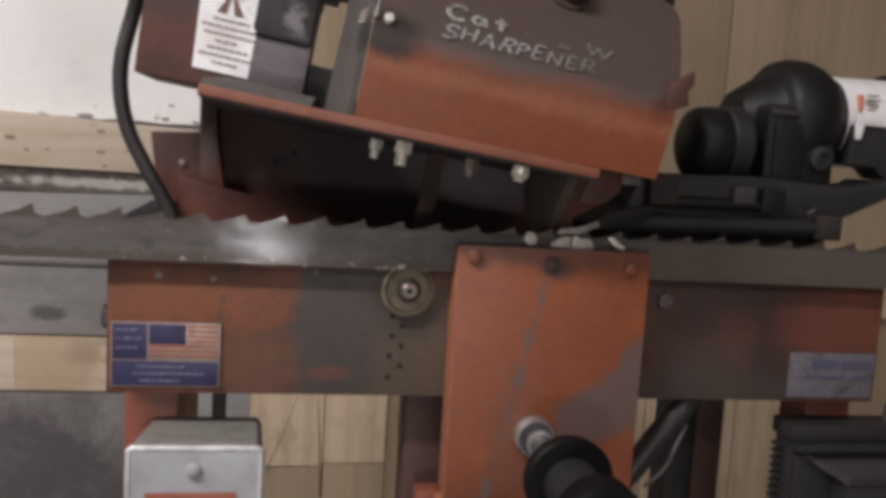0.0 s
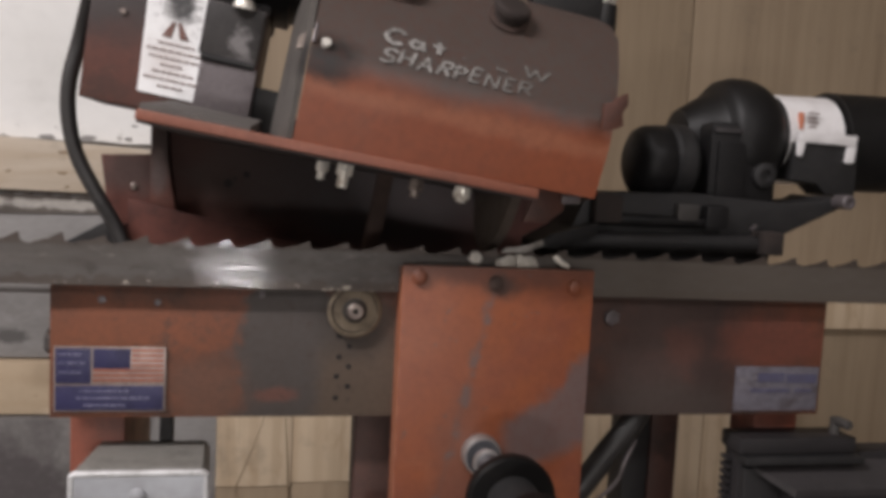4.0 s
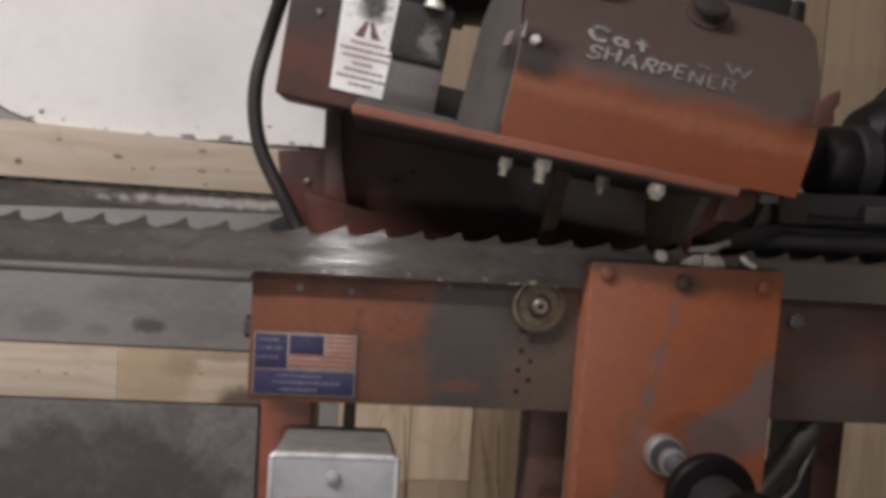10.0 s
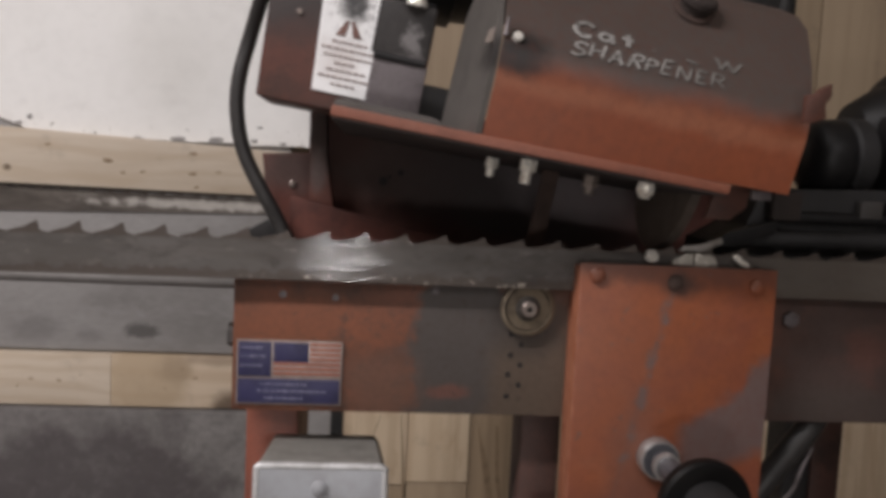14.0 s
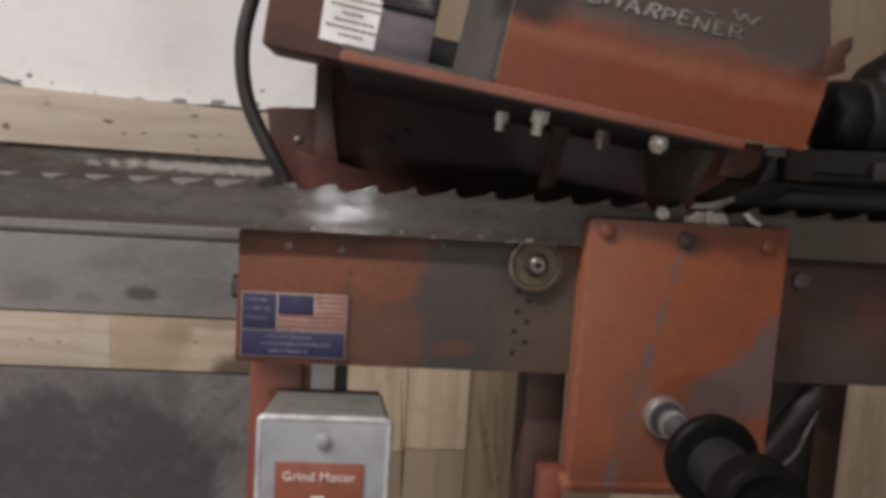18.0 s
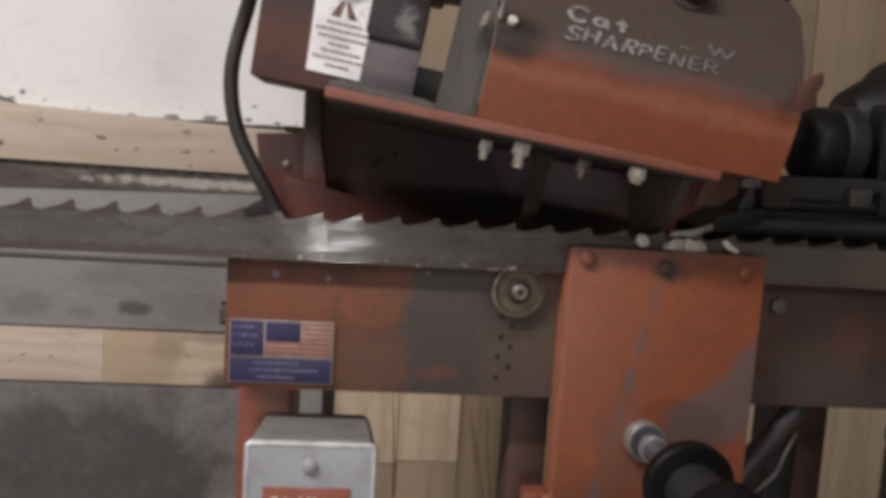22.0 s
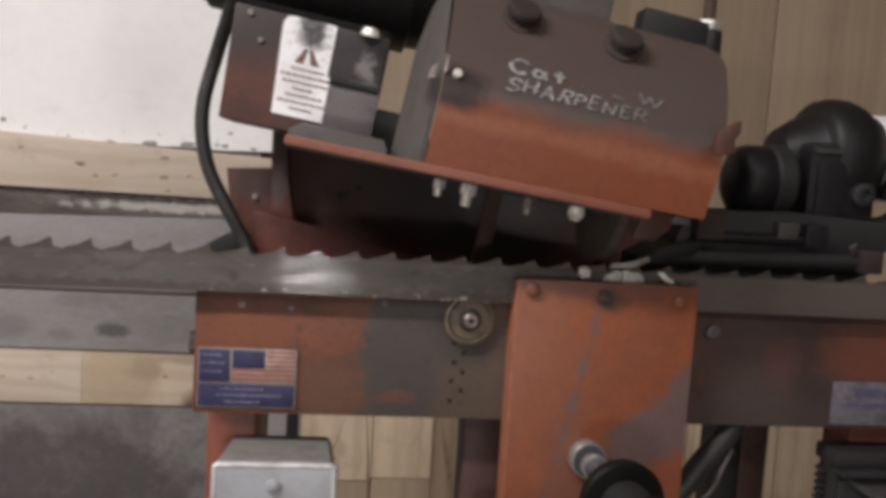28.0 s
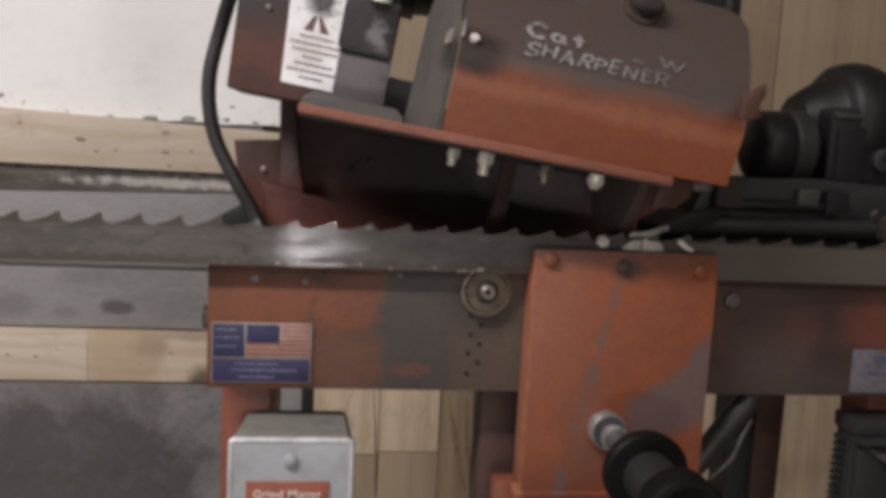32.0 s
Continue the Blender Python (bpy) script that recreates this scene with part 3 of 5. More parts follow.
M_ply = wood("plywood", (0.36, 0.275, 0.185), (0.23, 0.165, 0.105), "z", ring=34, rings=0.1)
M_creamwood = wood("pale_pine", (0.62, 0.53, 0.425), (0.46, 0.36, 0.255), "x", True, ring=38, rings=0.42, swirl=11.0)
M_endpine = wood("soiled_pine", (0.60, 0.49, 0.37), (0.42, 0.31, 0.21), "x", True, ring=38, swirl=9.0, patches=(
    (lambda nt: maths(nt, "MULTIPLY", blob(nt, (-0.382, 0.65, 0.786), (0.056, 1, 0.055), 0.9, 26, 0.3), 0.75), (0.40, 0.305, 0.20)),
    (lambda nt: maths(nt, "MULTIPLY", blob(nt, (-0.345, 0.65, 0.800), (0.022, 1, 0.018), 1.5, 40, 0.6), 0.5), (0.27, 0.20, 0.13)),
    (lambda nt: maths(nt, "MULTIPLY", blob(nt, (-0.288, 0.65, 0.812), (0.045, 1, 0.008), 1.2, 40, 0.6), 0.6), (0.24, 0.18, 0.125)),
    (lambda nt: maths(nt, "MULTIPLY", blob(nt, (-0.252, 0.65, 0.745), (0.038, 1, 0.024), 1.2, 40, 0.4), 0.9), (0.11, 0.075, 0.05)),
))
M_vertpine = wood("vertical_pine", (0.66, 0.53, 0.38), (0.40, 0.28, 0.17), "z", ring=30, patches=(
    (lambda nt: maths(nt, "MULTIPLY", ramp(nt, noise_of(nt, 14, 4, 0.6, (1, 1, 0.25), 2.5), 0.52, 0.66), 0.45), (0.42, 0.29, 0.175)),
))
M_knot = worn("dark_knot", (0.33, 0.24, 0.155), (0.15, 0.10, 0.06), (0.30, 0.22, 0.14), 0.7, 0, 120, 500, 1.0, 0.2)
M_brownpine = wood("brown_pine", (0.30, 0.22, 0.14), (0.13, 0.09, 0.055), "z", ring=30)
M_split = worn("dark_split_wood", (0.24, 0.17, 0.105), (0.13, 0.09, 0.055), None, 0.8, 0, 60, 300, 0.8, 0.2)
M_white = worn("white_wall_paint", (0.85, 0.84, 0.82), (0.66, 0.65, 0.63), (0.86, 0.85, 0.84), 0.6, 0, 5, 60, 0.42, 0.06, patches=(
    (lambda nt: maths(nt, "MULTIPLY", maths(nt, "MULTIPLY", ramp(nt, noise_of(nt, 90, 3), 0.63, 0.68), ramp(nt, maths(nt, "ADD", plane_dist(nt, (0, 0, 1), 1.13), maths(nt, "MULTIPLY", noise_of(nt, 20), 0.03)), 0.03, 0.0)), 0.8), (0.22, 0.2, 0.18)),
    (lambda nt: maths(nt, "MULTIPLY", blob(nt, (-0.36, 0.67, 1.215), (0.06, 1, 0.075), 1.4, 12, 0.8), 0.35), (0.60, 0.59, 0.55)),
    (lambda nt: maths(nt, "MULTIPLY", ramp(nt, noise_of(nt, 26, 6, 0.7, (0.5, 1, 1)), 0.55, 0.72), 0.22), (0.55, 0.53, 0.51)),
), grain=0.06)
M_grey = worn("grey_board_face", (0.285, 0.274, 0.267), (0.175, 0.165, 0.158), (0.36, 0.35, 0.345), 0.6, 0, 12, 200, 0.7, 0.2, (0.4, 1, 1), patches=(
    (lambda nt: maths(nt, "MULTIPLY", ramp(nt, noise_of(nt, 70, 6, 0.75, (0.5, 1, 1)), 0.54, 0.68), 0.3), (0.20, 0.185, 0.18)),
    (lambda nt: maths(nt, "MULTIPLY", blob(nt, (-0.394, 0.65, 0.8485), (0.023, 1, 0.0100), 1.6, 70, 0.35), 0.85), (0.085, 0.08, 0.077)),
    (lambda nt: maths(nt, "MULTIPLY", blob(nt, (-0.462, 0.65, 0.840), (0.014, 1, 0.008), 1.6, 60, 0.6), 0.4), (0.14, 0.13, 0.13)),
    (lambda nt: maths(nt, "MULTIPLY", blob(nt, (-0.535, 0.65, 0.845), (0.032, 1, 0.016), 1.6, 40, 0.6), 0.45), (0.14, 0.13, 0.13)),
), grain=0.2)
M_concrete = worn("stained_concrete", (0.215, 0.203, 0.195), (0.13, 0.120, 0.115), (0.285, 0.27, 0.258), 0.8, 0, 12, 110, 0.8, 0.5, patches=(
    (lambda nt: maths(nt, "MULTIPLY", blob(nt, (-0.52, 0.65, 0.72), (0.12, 1, 0.035), 1.3, 20, 0.5), 0.55), (0.115, 0.103, 0.102)),
    (lambda nt: maths(nt, "MULTIPLY", blob(nt, (-0.344, 0.65, 0.72), (0.022, 1, 0.028), 1.2, 32, 0.4), 0.7), (0.115, 0.103, 0.102)),
    (lambda nt: maths(nt, "MULTIPLY", blob(nt, (-0.475, 0.65, 0.605), (0.190, 1, 0.108), 1.0, 13, 0.15), 0.90), (0.066, 0.055, 0.057)),
    (lambda nt: maths(nt, "MULTIPLY", blob(nt, (-0.295, 0.65, 0.655), (0.018, 1, 0.026), 2.0, 45, 0.7), 0.4), (0.13, 0.12, 0.115)),
    (lambda nt: maths(nt, "MULTIPLY", ramp(nt, noise_of(nt, 30, 6, 0.7), 0.50, 0.70), 0.3), (0.16, 0.148, 0.145)),
    (lambda nt: maths(nt, "MULTIPLY", ramp(nt, noise_of(nt, 150, 4, 0.7), 0.60, 0.70), 0.6), (0.075, 0.066, 0.064)),
    (lambda nt: maths(nt, "MULTIPLY", ramp(nt, noise_of(nt, 55, 6, 0.75, (0.7, 1, 1)), 0.50, 0.66), 0.14), (0.25, 0.235, 0.23)),
    (lambda nt: maths(nt, "MULTIPLY", ramp(nt, noise_of(nt, 210, 4, 0.7), 0.60, 0.70), 0.2), (0.30, 0.28, 0.27)),
), grain=0.45)
M_room = worn("room_wall_paint", (0.74, 0.72, 0.68), (0.6, 0.58, 0.54), None, 0.8, 0, 4, 80, 0.5, 0.2)
M_floor = worn("floor_concrete", (0.24, 0.23, 0.22), (0.14, 0.13, 0.12), (0.3, 0.29, 0.27), 0.8, 0, 5, 120, 0.7, 0.4)


# ---- builders ----
def bm_box(bm, x0, x1, y0, y1, z0, z1, bevel=0.0):
    made = bmesh.ops.create_cube(bm, size=1, matrix=Matrix.Translation(((x0 + x1) / 2, (y0 + y1) / 2, (z0 + z1) / 2)) @ Matrix.Diagonal((x1 - x0, y1 - y0, z1 - z0, 1)))
    if bevel:
        edges = {e for v in made["verts"] for e in v.link_edges}
        bmesh.ops.bevel(bm, geom=list(edges), offset=bevel, segments=2, affect="EDGES", profile=0.6)


def box(x0, x1, y0, y1, z0, z1, bevel=0.0015):
    bm = bmesh.new()
    bm_box(bm, x0, x1, y0, y1, z0, z1, bevel)
    return bm


def bm_cyl(bm, a, b, r, r2=None, segs=24, bevel=0.0):
    a, b = Vector(a), Vector(b)
    m = Matrix.Translation((a + b) / 2) @ (b - a).to_track_quat("Z", "Y").to_matrix().to_4x4()
    made = bmesh.ops.create_cone(bm, cap_ends=True, segments=segs, radius1=r, radius2=r if r2 is None else r2, depth=(b - a).length, matrix=m)
    if bevel:
        ends = [e for e in {e for v in made["verts"] for e in v.link_edges} if any(len(f.verts) > 4 for f in e.link_faces)]
        bmesh.ops.bevel(bm, geom=ends, offset=bevel, segments=2, affect="EDGES", profile=0.6)


def cyl(a, b, r, r2=None, segs=24, bevel=0.0):
    bm = bmesh.new()
    bm_cyl(bm, a, b, r, r2, segs, bevel)
    return bm


def lathe(profile, origin, axis, segs=32):
    """A turned piece: profile of (distance along the axis, radius)."""
    bm = bmesh.new()
    m = Matrix.Translation(origin) @ Vector(axis).to_track_quat("Z", "Y").to_matrix().to_4x4()
    rings = [[bm.verts.new(m @ Vector((r * math.cos(2 * math.pi * i / segs), r * math.sin(2 * math.pi * i / segs), d))) for i in range(segs)] for d, r in profile]
    for p, q in zip(rings, rings[1:]):
        for i in range(segs):
            bm.faces.new((p[i], p[(i + 1) % segs], q[(i + 1) % segs], q[i]))
    bm.faces.new(rings[0][::-1])
    bm.faces.new(rings[-1])
    return bm


def prism(points, y0, y1, axis="y", bevel=0.0):
    """A flat outline given as (x, z) pushed from y0 to y1, or as (y, z) pushed along x."""
    bm = bmesh.new()
    at = (lambda p, d: (p[0], d, p[1])) if axis == "y" else (lambda p, d: (d, p[0], p[1]))
    a = [bm.verts.new(at(p, y0)) for p in points]
    b = [bm.verts.new(at(p, y1)) for p in points]
    n = len(points)
    bm.faces.new(a)
    bm.faces.new(b[::-1])
    for i in range(n):
        bm.faces.new((a[i], b[i], b[(i + 1) % n], a[(i + 1) % n]))
    bmesh.ops.recalc_face_normals(bm, faces=bm.faces)
    if bevel:
        bmesh.ops.bevel(bm, geom=list(bm.edges), offset=bevel, segments=2, affect="EDGES", profile=0.6)
    return bm


def smooth_line(points, n):
    """Points along a Catmull-Rom line."""
    p = [Vector(q) for q in points]
    p = [2 * p[0] - p[1]] + p + [2 * p[-1] - p[-2]]
    out = []
    for i in range(1, len(p) - 2):
        for k in range(n):
            t = k / n
            out.append(0.5 * ((2 * p[i]) + (p[i + 1] - p[i - 1]) * t + (2 * p[i - 1] - 5 * p[i] + 4 * p[i + 1] - p[i + 2]) * t * t + (3 * p[i] - p[i - 1] - 3 * p[i + 1] + p[i + 2]) * t ** 3))
    return out + [p[-2]]


def hose(points, r, segs=12, n=8):
    bm = bmesh.new()
    line = smooth_line(points, n)
    rings = []
    for i, p in enumerate(line):
        d = (line[min(i + 1, len(line) - 1)] - line[max(i - 1, 0)]).normalized()
        side = d.cross(Vector((0.02, 1, 0.013)) if abs(d.y) < 0.9 else Vector((0.02, 0.01, 1))).normalized()
        up = side.cross(d)
        rings.append([bm.verts.new(p + r * (math.cos(2 * math.pi * k / segs) * side + math.sin(2 * math.pi * k / segs) * up)) for k in range(segs)])
    for p, q in zip(rings, rings[1:]):
        for k in range(segs):
            bm.faces.new((p[k], p[(k + 1) % segs], q[(k + 1) % segs], q[k]))
    bm.faces.new(rings[0][::-1])
    bm.faces.new(rings[-1])
    bmesh.ops.recalc_face_normals(bm, faces=bm.faces)
    return bm


def finish(name, bm, material, smooth=True):
    me = bpy.data.meshes.new(name)
    bm.normal_update()
    bm.to_mesh(me)
    bm.free()
    me.materials.append(material)
    if smooth:
        me.shade_smooth()
        me.set_sharp_from_angle(angle=radians(35))
    return me


def part(name, bm, material, parent, label=""):
    """ONE mesh object, in the world's coordinates, under a thing or a part."""
    ob = new(name, finish(name, bm, material))
    ob.parent = parent
    ob.matrix_parent_inverse = Matrix.Translation(-parent.location)
    return tagged(ob, label)


def solid(name, bm, material, label, category, kind="", group=""):
    return tagged(new(name, finish(name, bm, material)), label, category, group, kind)


def thing(name, at, label, category):
    ob = new(name)
    ob.location = at
    ob.empty_display_size = 0.05
    return tagged(ob, label, category)


def hexbolt(at, axis, r, height, washer=0.0, segs=6):
    bm = bmesh.new()
    a, d = Vector(at), Vector(axis).normalized()
    if washer:
        bm_cyl(bm, a, a + d * 0.0015, washer, segs=24)
        a = a + d * 0.0015
    bm_cyl(bm, a, a + d * height, r, segs=segs, bevel=r * 0.12)
    return bm


def text_mesh(body, size, m, thick=0.0003, slack=1.0, bold=0.0):
    """Built-in letters as a mesh in the pose m."""
    cu = bpy.data.curves.new("lettering", "FONT")
    cu.body, cu.size, cu.extrude, cu.space_character = body, size, thick, slack
    cu.align_x, cu.align_y = "CENTER", "CENTER"
    cu.resolution_u, cu.offset = 3, bold
    ob = new("lettering", cu)
    me = bpy.data.meshes.new_from_object(ob.evaluated_get(bpy.context.evaluated_depsgraph_get()))
    bpy.data.objects.remove(ob)
    bpy.data.curves.remove(cu)
    bm = bmesh.new()
    bm.from_mesh(me)
    bpy.data.meshes.remove(me)
    bm.transform(m)
    return bm


# ---- room ----
W = 0.68
solid("floor", box(-3, 3, -3, 1.0, -0.1, 0.0, 0), M_floor, "bare grey concrete workshop floor", "floor", "structure")
solid("ceiling", box(-3, 3, -3, 1.0, 2.5, 2.6, 0), M_room, "plain painted workshop ceiling", "ceiling", "structure")
solid("wall_west", box(-3.1, -3, -3, 1.0, 0, 2.5, 0), M_room, "plain painted workshop wall", "wall", "structure")
solid("wall_east", box(3, 3.1, -3, 1.0, 0, 2.5, 0), M_room, "plain painted workshop wall", "wall", "structure")
solid("wall_south", box(-3, 3, -3.1, -3, 0, 2.5, 0), M_room, "plain painted workshop wall", "wall", "structure")
solid("wall_north", box(-3, 3, W + 0.03, 1.0, 0, 2.5, 0), M_ply, "tan plywood workshop wall with upright grain", "wall", "structure")
rnd = random.Random(4)


def ragged(x0, x1, z, amp, step, phase):
    """Uneven edge points from x0 to x1 round the height z."""
    n = max(2, int(abs(x1 - x0) / step))
    return [(x0 + (x1 - x0) * i / n, z + amp * (noise.noise((i * 0.9, phase, 0)) + 0.6 * rnd.uniform(-1, 1))) for i in range(n + 1)]


# plywood sheets, upright joints between them
for name, x0, x1 in (("plywood_sheet", -0.130, 0.56), ("plywood_sheet", 0.562, 1.35), ("plywood_sheet", -1.6, -0.132)):
    solid(name, box(x0, x1, W + 0.012, W + 0.03, 0.3, 2.2, 0.001), M_ply, "tan plywood sheet with upright grain fixed to the wall", "plywood", "structure")
solid("wall_board", box(-1.6, -0.2, W - 0.006, W + 0.012, 0.7, 1.17, 0.001), M_grey, "bare grey board behind peeling white paint", "board", "structure")
low = ragged(-0.10, -0.54, 1.110, 0.0016, 0.012, 3.1) + ragged(-0.56, -0.69, 1.120, 0.003, 0.012, 5.3)[:1] + [(-0.585, 1.130), (-0.61, 1.143), (-0.63, 1.149), (-0.645, 1.162), (-0.67, 1.169), (-0.72, 1.196), (-0.8, 1.206)]
panel = solid("white_wall_panel", prism([(-0.10, 1.338), *low, (-1.6, 1.2), (-1.6, 1.375)], W - 0.012, W - 0.0065), M_white, "white painted panel with a torn lower edge on the wall", "wall panel", "structure")
rail = solid("pine_rail", prism([(-1.6, 1.052), (-0.15, 1.0405), (-0.15, 1.100), (-0.6, 1.119), (-1.6, 1.150)], W - 0.03, W - 0.0065, bevel=0.002), M_creamwood, "pale knotty pine board fixed along the wall", "board")
solid("grey_board", box(-1.6, -0.17, W - 0.024, W - 0.0065, 0.8195, 1.039, 0.002), M_grey, "smooth grey board with dark oil spots", "board")
battens = []
for x0, x1, m, y, words in ((-1.6, -0.4308, M_creamwood, 0.0, "pale pine batten fixed along the wall"), (-0.4306, -0.23, M_endpine, 0.0006, "browned pine batten with a dark dirty corner")):
    battens.append(solid("pine_batten", box(x0, x1, W - 0.034 + y, W - 0.0065, 0.7450, 0.8170, 0.0005), m, words, "board", group="battens"))
solid("concrete_block", box(-1.6, -0.2365, W - 0.04, W + 0.0115, 0.0, 0.7420, 0.004), M_concrete, "grey concrete slab with a large dark stain", "concrete")
# upright boards under the machine
planks = []
for x0, x1, z0, z1, m, y in ((-0.236, -0.1265, 0.2, 0.81, M_grey, 0.004), (-0.126, -0.0210, 0.6305, 0.82, M_vertpine, 0.0), (-0.0205, 0.0700, 0.6345, 0.82, M_vertpine, 0.002), (-0.126, -0.0210, 0.2, 0.630, M_ply, 0.003), (-0.0205, 0.0700, 0.2, 0.634, M_ply, 0.004), (0.0705, 0.17, 0.2, 0.82, M_brownpine, 0.005), (0.30, 0.47, 0.2, 0.86, M_vertpine, 0.005), (0.472, 0.62, 0.2, 0.86, M_vertpine, 0.003), (0.622, 0.78, 0.2, 0.86, M_vertpine, 0.004)):
    planks.append(solid("pine_plank", box(x0, x1, W - 0.012 + y, W + 0.0115, z0, z1, 0.0015), m, {M_grey.name: "short grey painted plank set upright on the wall", M_vertpine.name: "short pale pine plank set upright on the wall", M_ply.name: "short tan plank set upright on the wall", M_brownpine.name: "short brown pine plank with dirty streaks on the wall"}[m.name], "plank", group="planks on the wall"))
for pts in ([(-0.0318, 0.735), (-0.0305, 0.735), (-0.0235, 0.655), (-0.0222, 0.600), (-0.0235, 0.560), (-0.0250, 0.600), (-0.0265, 0.660)], [(-0.060, 0.735), (-0.0592, 0.735), (-0.0735, 0.690), (-0.0965, 0.630), (-0.100, 0.610), (-0.0980, 0.632), (-0.0748, 0.690)], [(0.080, 0.73), (0.088, 0.70), (0.100, 0.66), (0.110, 0.61), (0.118, 0.57), (0.108, 0.57), (0.100, 0.615), (0.090, 0.665)], [(0.108, 0.72), (0.112, 0.72), (0.118, 0.64), (0.128, 0.57), (0.122, 0.57), (0.112, 0.64)]):
    part("split", prism(pts, W - (0.0122 if pts[0][0] < 0 else 0.0072), W - (0.0118 if pts[0][0] < 0 else 0.0068)), M_split, planks[1 if pts[0][0] < 0 else 5])
solid("trim_strip", box(0.60, 1.35, W - 0.004, W + 0.0115, 0.873, 0.958, 0.001), M_vertpine, "pale wooden trim board on the plywood", "trim", "structure")
for x, z, r in ((-0.4385, 1.079, 0.0066), (-0.393, 1.0665, 0.0036), (-0.419, 1.064, 0.0032), (-0.327, 1.0935, 0.0052), (-0.328, 1.0665, 0.0058), (-0.3225, 1.0485, 0.0036), (-0.294, 1.0705, 0.0034), (-0.516, 1.097, 0.0036), (-0.62, 1.066, 0.004), (-0.70, 1.08, 0.004)):
    tilt = rnd.uniform(-0.3, 0.5)
    edge = [(x + r * w * (math.cos(q) * 1.25 - 0.3 * math.sin(q) * tilt), z + r * w * (0.5 * math.sin(q) + tilt * 0.5 * math.cos(q))) for q, w in ((k * math.pi / 6, rnd.uniform(0.65, 1.15)) for k in range(12))]
    part("knot", prism(edge, W - 0.0304, W - 0.0298), M_knot, rail)
for x, z, r, k in ((-0.535, 0.781, 0.0028, 0), (-0.499, 0.779, 0.0034, 0), (-0.553, 0.770, 0.0020, 0), (-0.470, 0.788, 0.0018, 0), (-0.318, 0.786, 0.0030, 1), (-0.336, 0.799, 0.0020, 1), (-0.358, 0.771, 0.0018, 1)):
    edge = [(x + r * w * 1.4 * math.cos(q), z + r * w * 0.45 * math.sin(q)) for q, w in ((j * math.pi / 5, rnd.uniform(0.6, 1.15)) for j in range(10))]
    part("knot", prism(edge, W - 0.0344 + 0.0006 * k, W - 0.0338 + 0.0006 * k), M_knot, battens[k])
for x, z, w, h in ((-0.3518, 1.1125, 0.012, 0.0035), (-0.3016, 1.1130, 0.013, 0.0050), (-0.2493, 1.1150, 0.007, 0.0034), (-0.2115, 1.1130, 0.006, 0.0025), (-0.5465, 1.1330, 0.004, 0.0035), (-0.242, 1.1335, 0.005, 0.0016), (-0.561, 1.1240, 0.006, 0.0030), (-0.405, 1.1115, 0.008, 0.0018), (-0.465, 1.1120, 0.006, 0.0020)):
    edge = [(x + w * u * math.cos(q), z + h * u * math.sin(q)) for q, u in ((k * math.pi / 5, rnd.uniform(0.55, 1.15)) for k in range(10))]
    part("paint_chip", prism(edge, W - 0.0126, W - 0.0121), M_grey, panel, "grey chip in the white paint")

# ---- saw blade: 1 1/4 inch wide, 7/8 inch pitch ----
PITCH, ROOT, BOTTOM, BY = 0.0222, 1.0424, 1.0188, -0.0085
first = -0.2415 - 20 * PITCH


def bow(x):
    """The free end hangs in a slow bow."""
    return BY - (0.06 * (math.hypot(x + 0.15, 0.02) - 0.02) if x < -0.15 else 0)


def crest(x):
    """Height of the gullets: deeper on the part that is not yet ground."""
    return ROOT - 0.0014 * max(0.0, min(1.0, (-0.12 - x) / 0.08))


blade = thing("band_saw_blade", (0.05, BY, BOTTOM), "worn steel band saw blade with hooked teeth, held in the sharpener", "saw blade")
bm = bmesh.new()
xs = [first - 0.02 + 0.02 * i for i in range(66)]
ring = [[bm.verts.new((x, bow(x) + dy, z)) for dy, z in ((0, BOTTOM), (0, crest(x) - 0.0003), (0.0011, crest(x) - 0.0003), (0.0011, BOTTOM))] for x in xs]
for p, q in zip(ring, ring[1:]):
    for k in range(4):
        bm.faces.new((p[k], p[(k + 1) % 4], q[(k + 1) % 4], q[k]))
bm.faces.new(ring[0][::-1])
bm.faces.new(ring[-1])
bmesh.ops.recalc_face_normals(bm, faces=bm.faces)
part("blade_body", bm, M_blade, blade)
# heights are taken from the tooth's own foot, so that all teeth share one mesh
tooth = [(-0.0152, 0.0004), (-0.0125, 0.0014), (-0.0065, 0.0032), (-0.0004, 0.0071), (0.0004, 0.0068), (0.0012, 0.0022), (0.0032, 0.0008), (0.0064, 0.0002), (0.0064, -0.0004), (-0.0152, -0.0004)]
bm = prism(tooth, 0.0, 0.0011)
tooth_mesh = finish("tooth", bm, M_blade)
for i in range(55):
    x = first + i * PITCH
    ob = new("tooth", tooth_mesh)
    ob.parent = blade
    ob.matrix_parent_inverse = Matrix.Translation(-blade.location)
    ob.location = (x + rnd.uniform(-0.0003, 0.0003), bow(x) + (-0.0002, 0.0, 0.0002)[i % 3], crest(x) - 0.0002 + rnd.uniform(-0.0004, 0.0003))
    ob.scale = (1, 1, (0.68 if x > -0.14 else 0.86) * rnd.uniform(0.9, 1.08))
    ob.rotation_euler = (0, 0, 0.06 if x < -0.18 else 0)
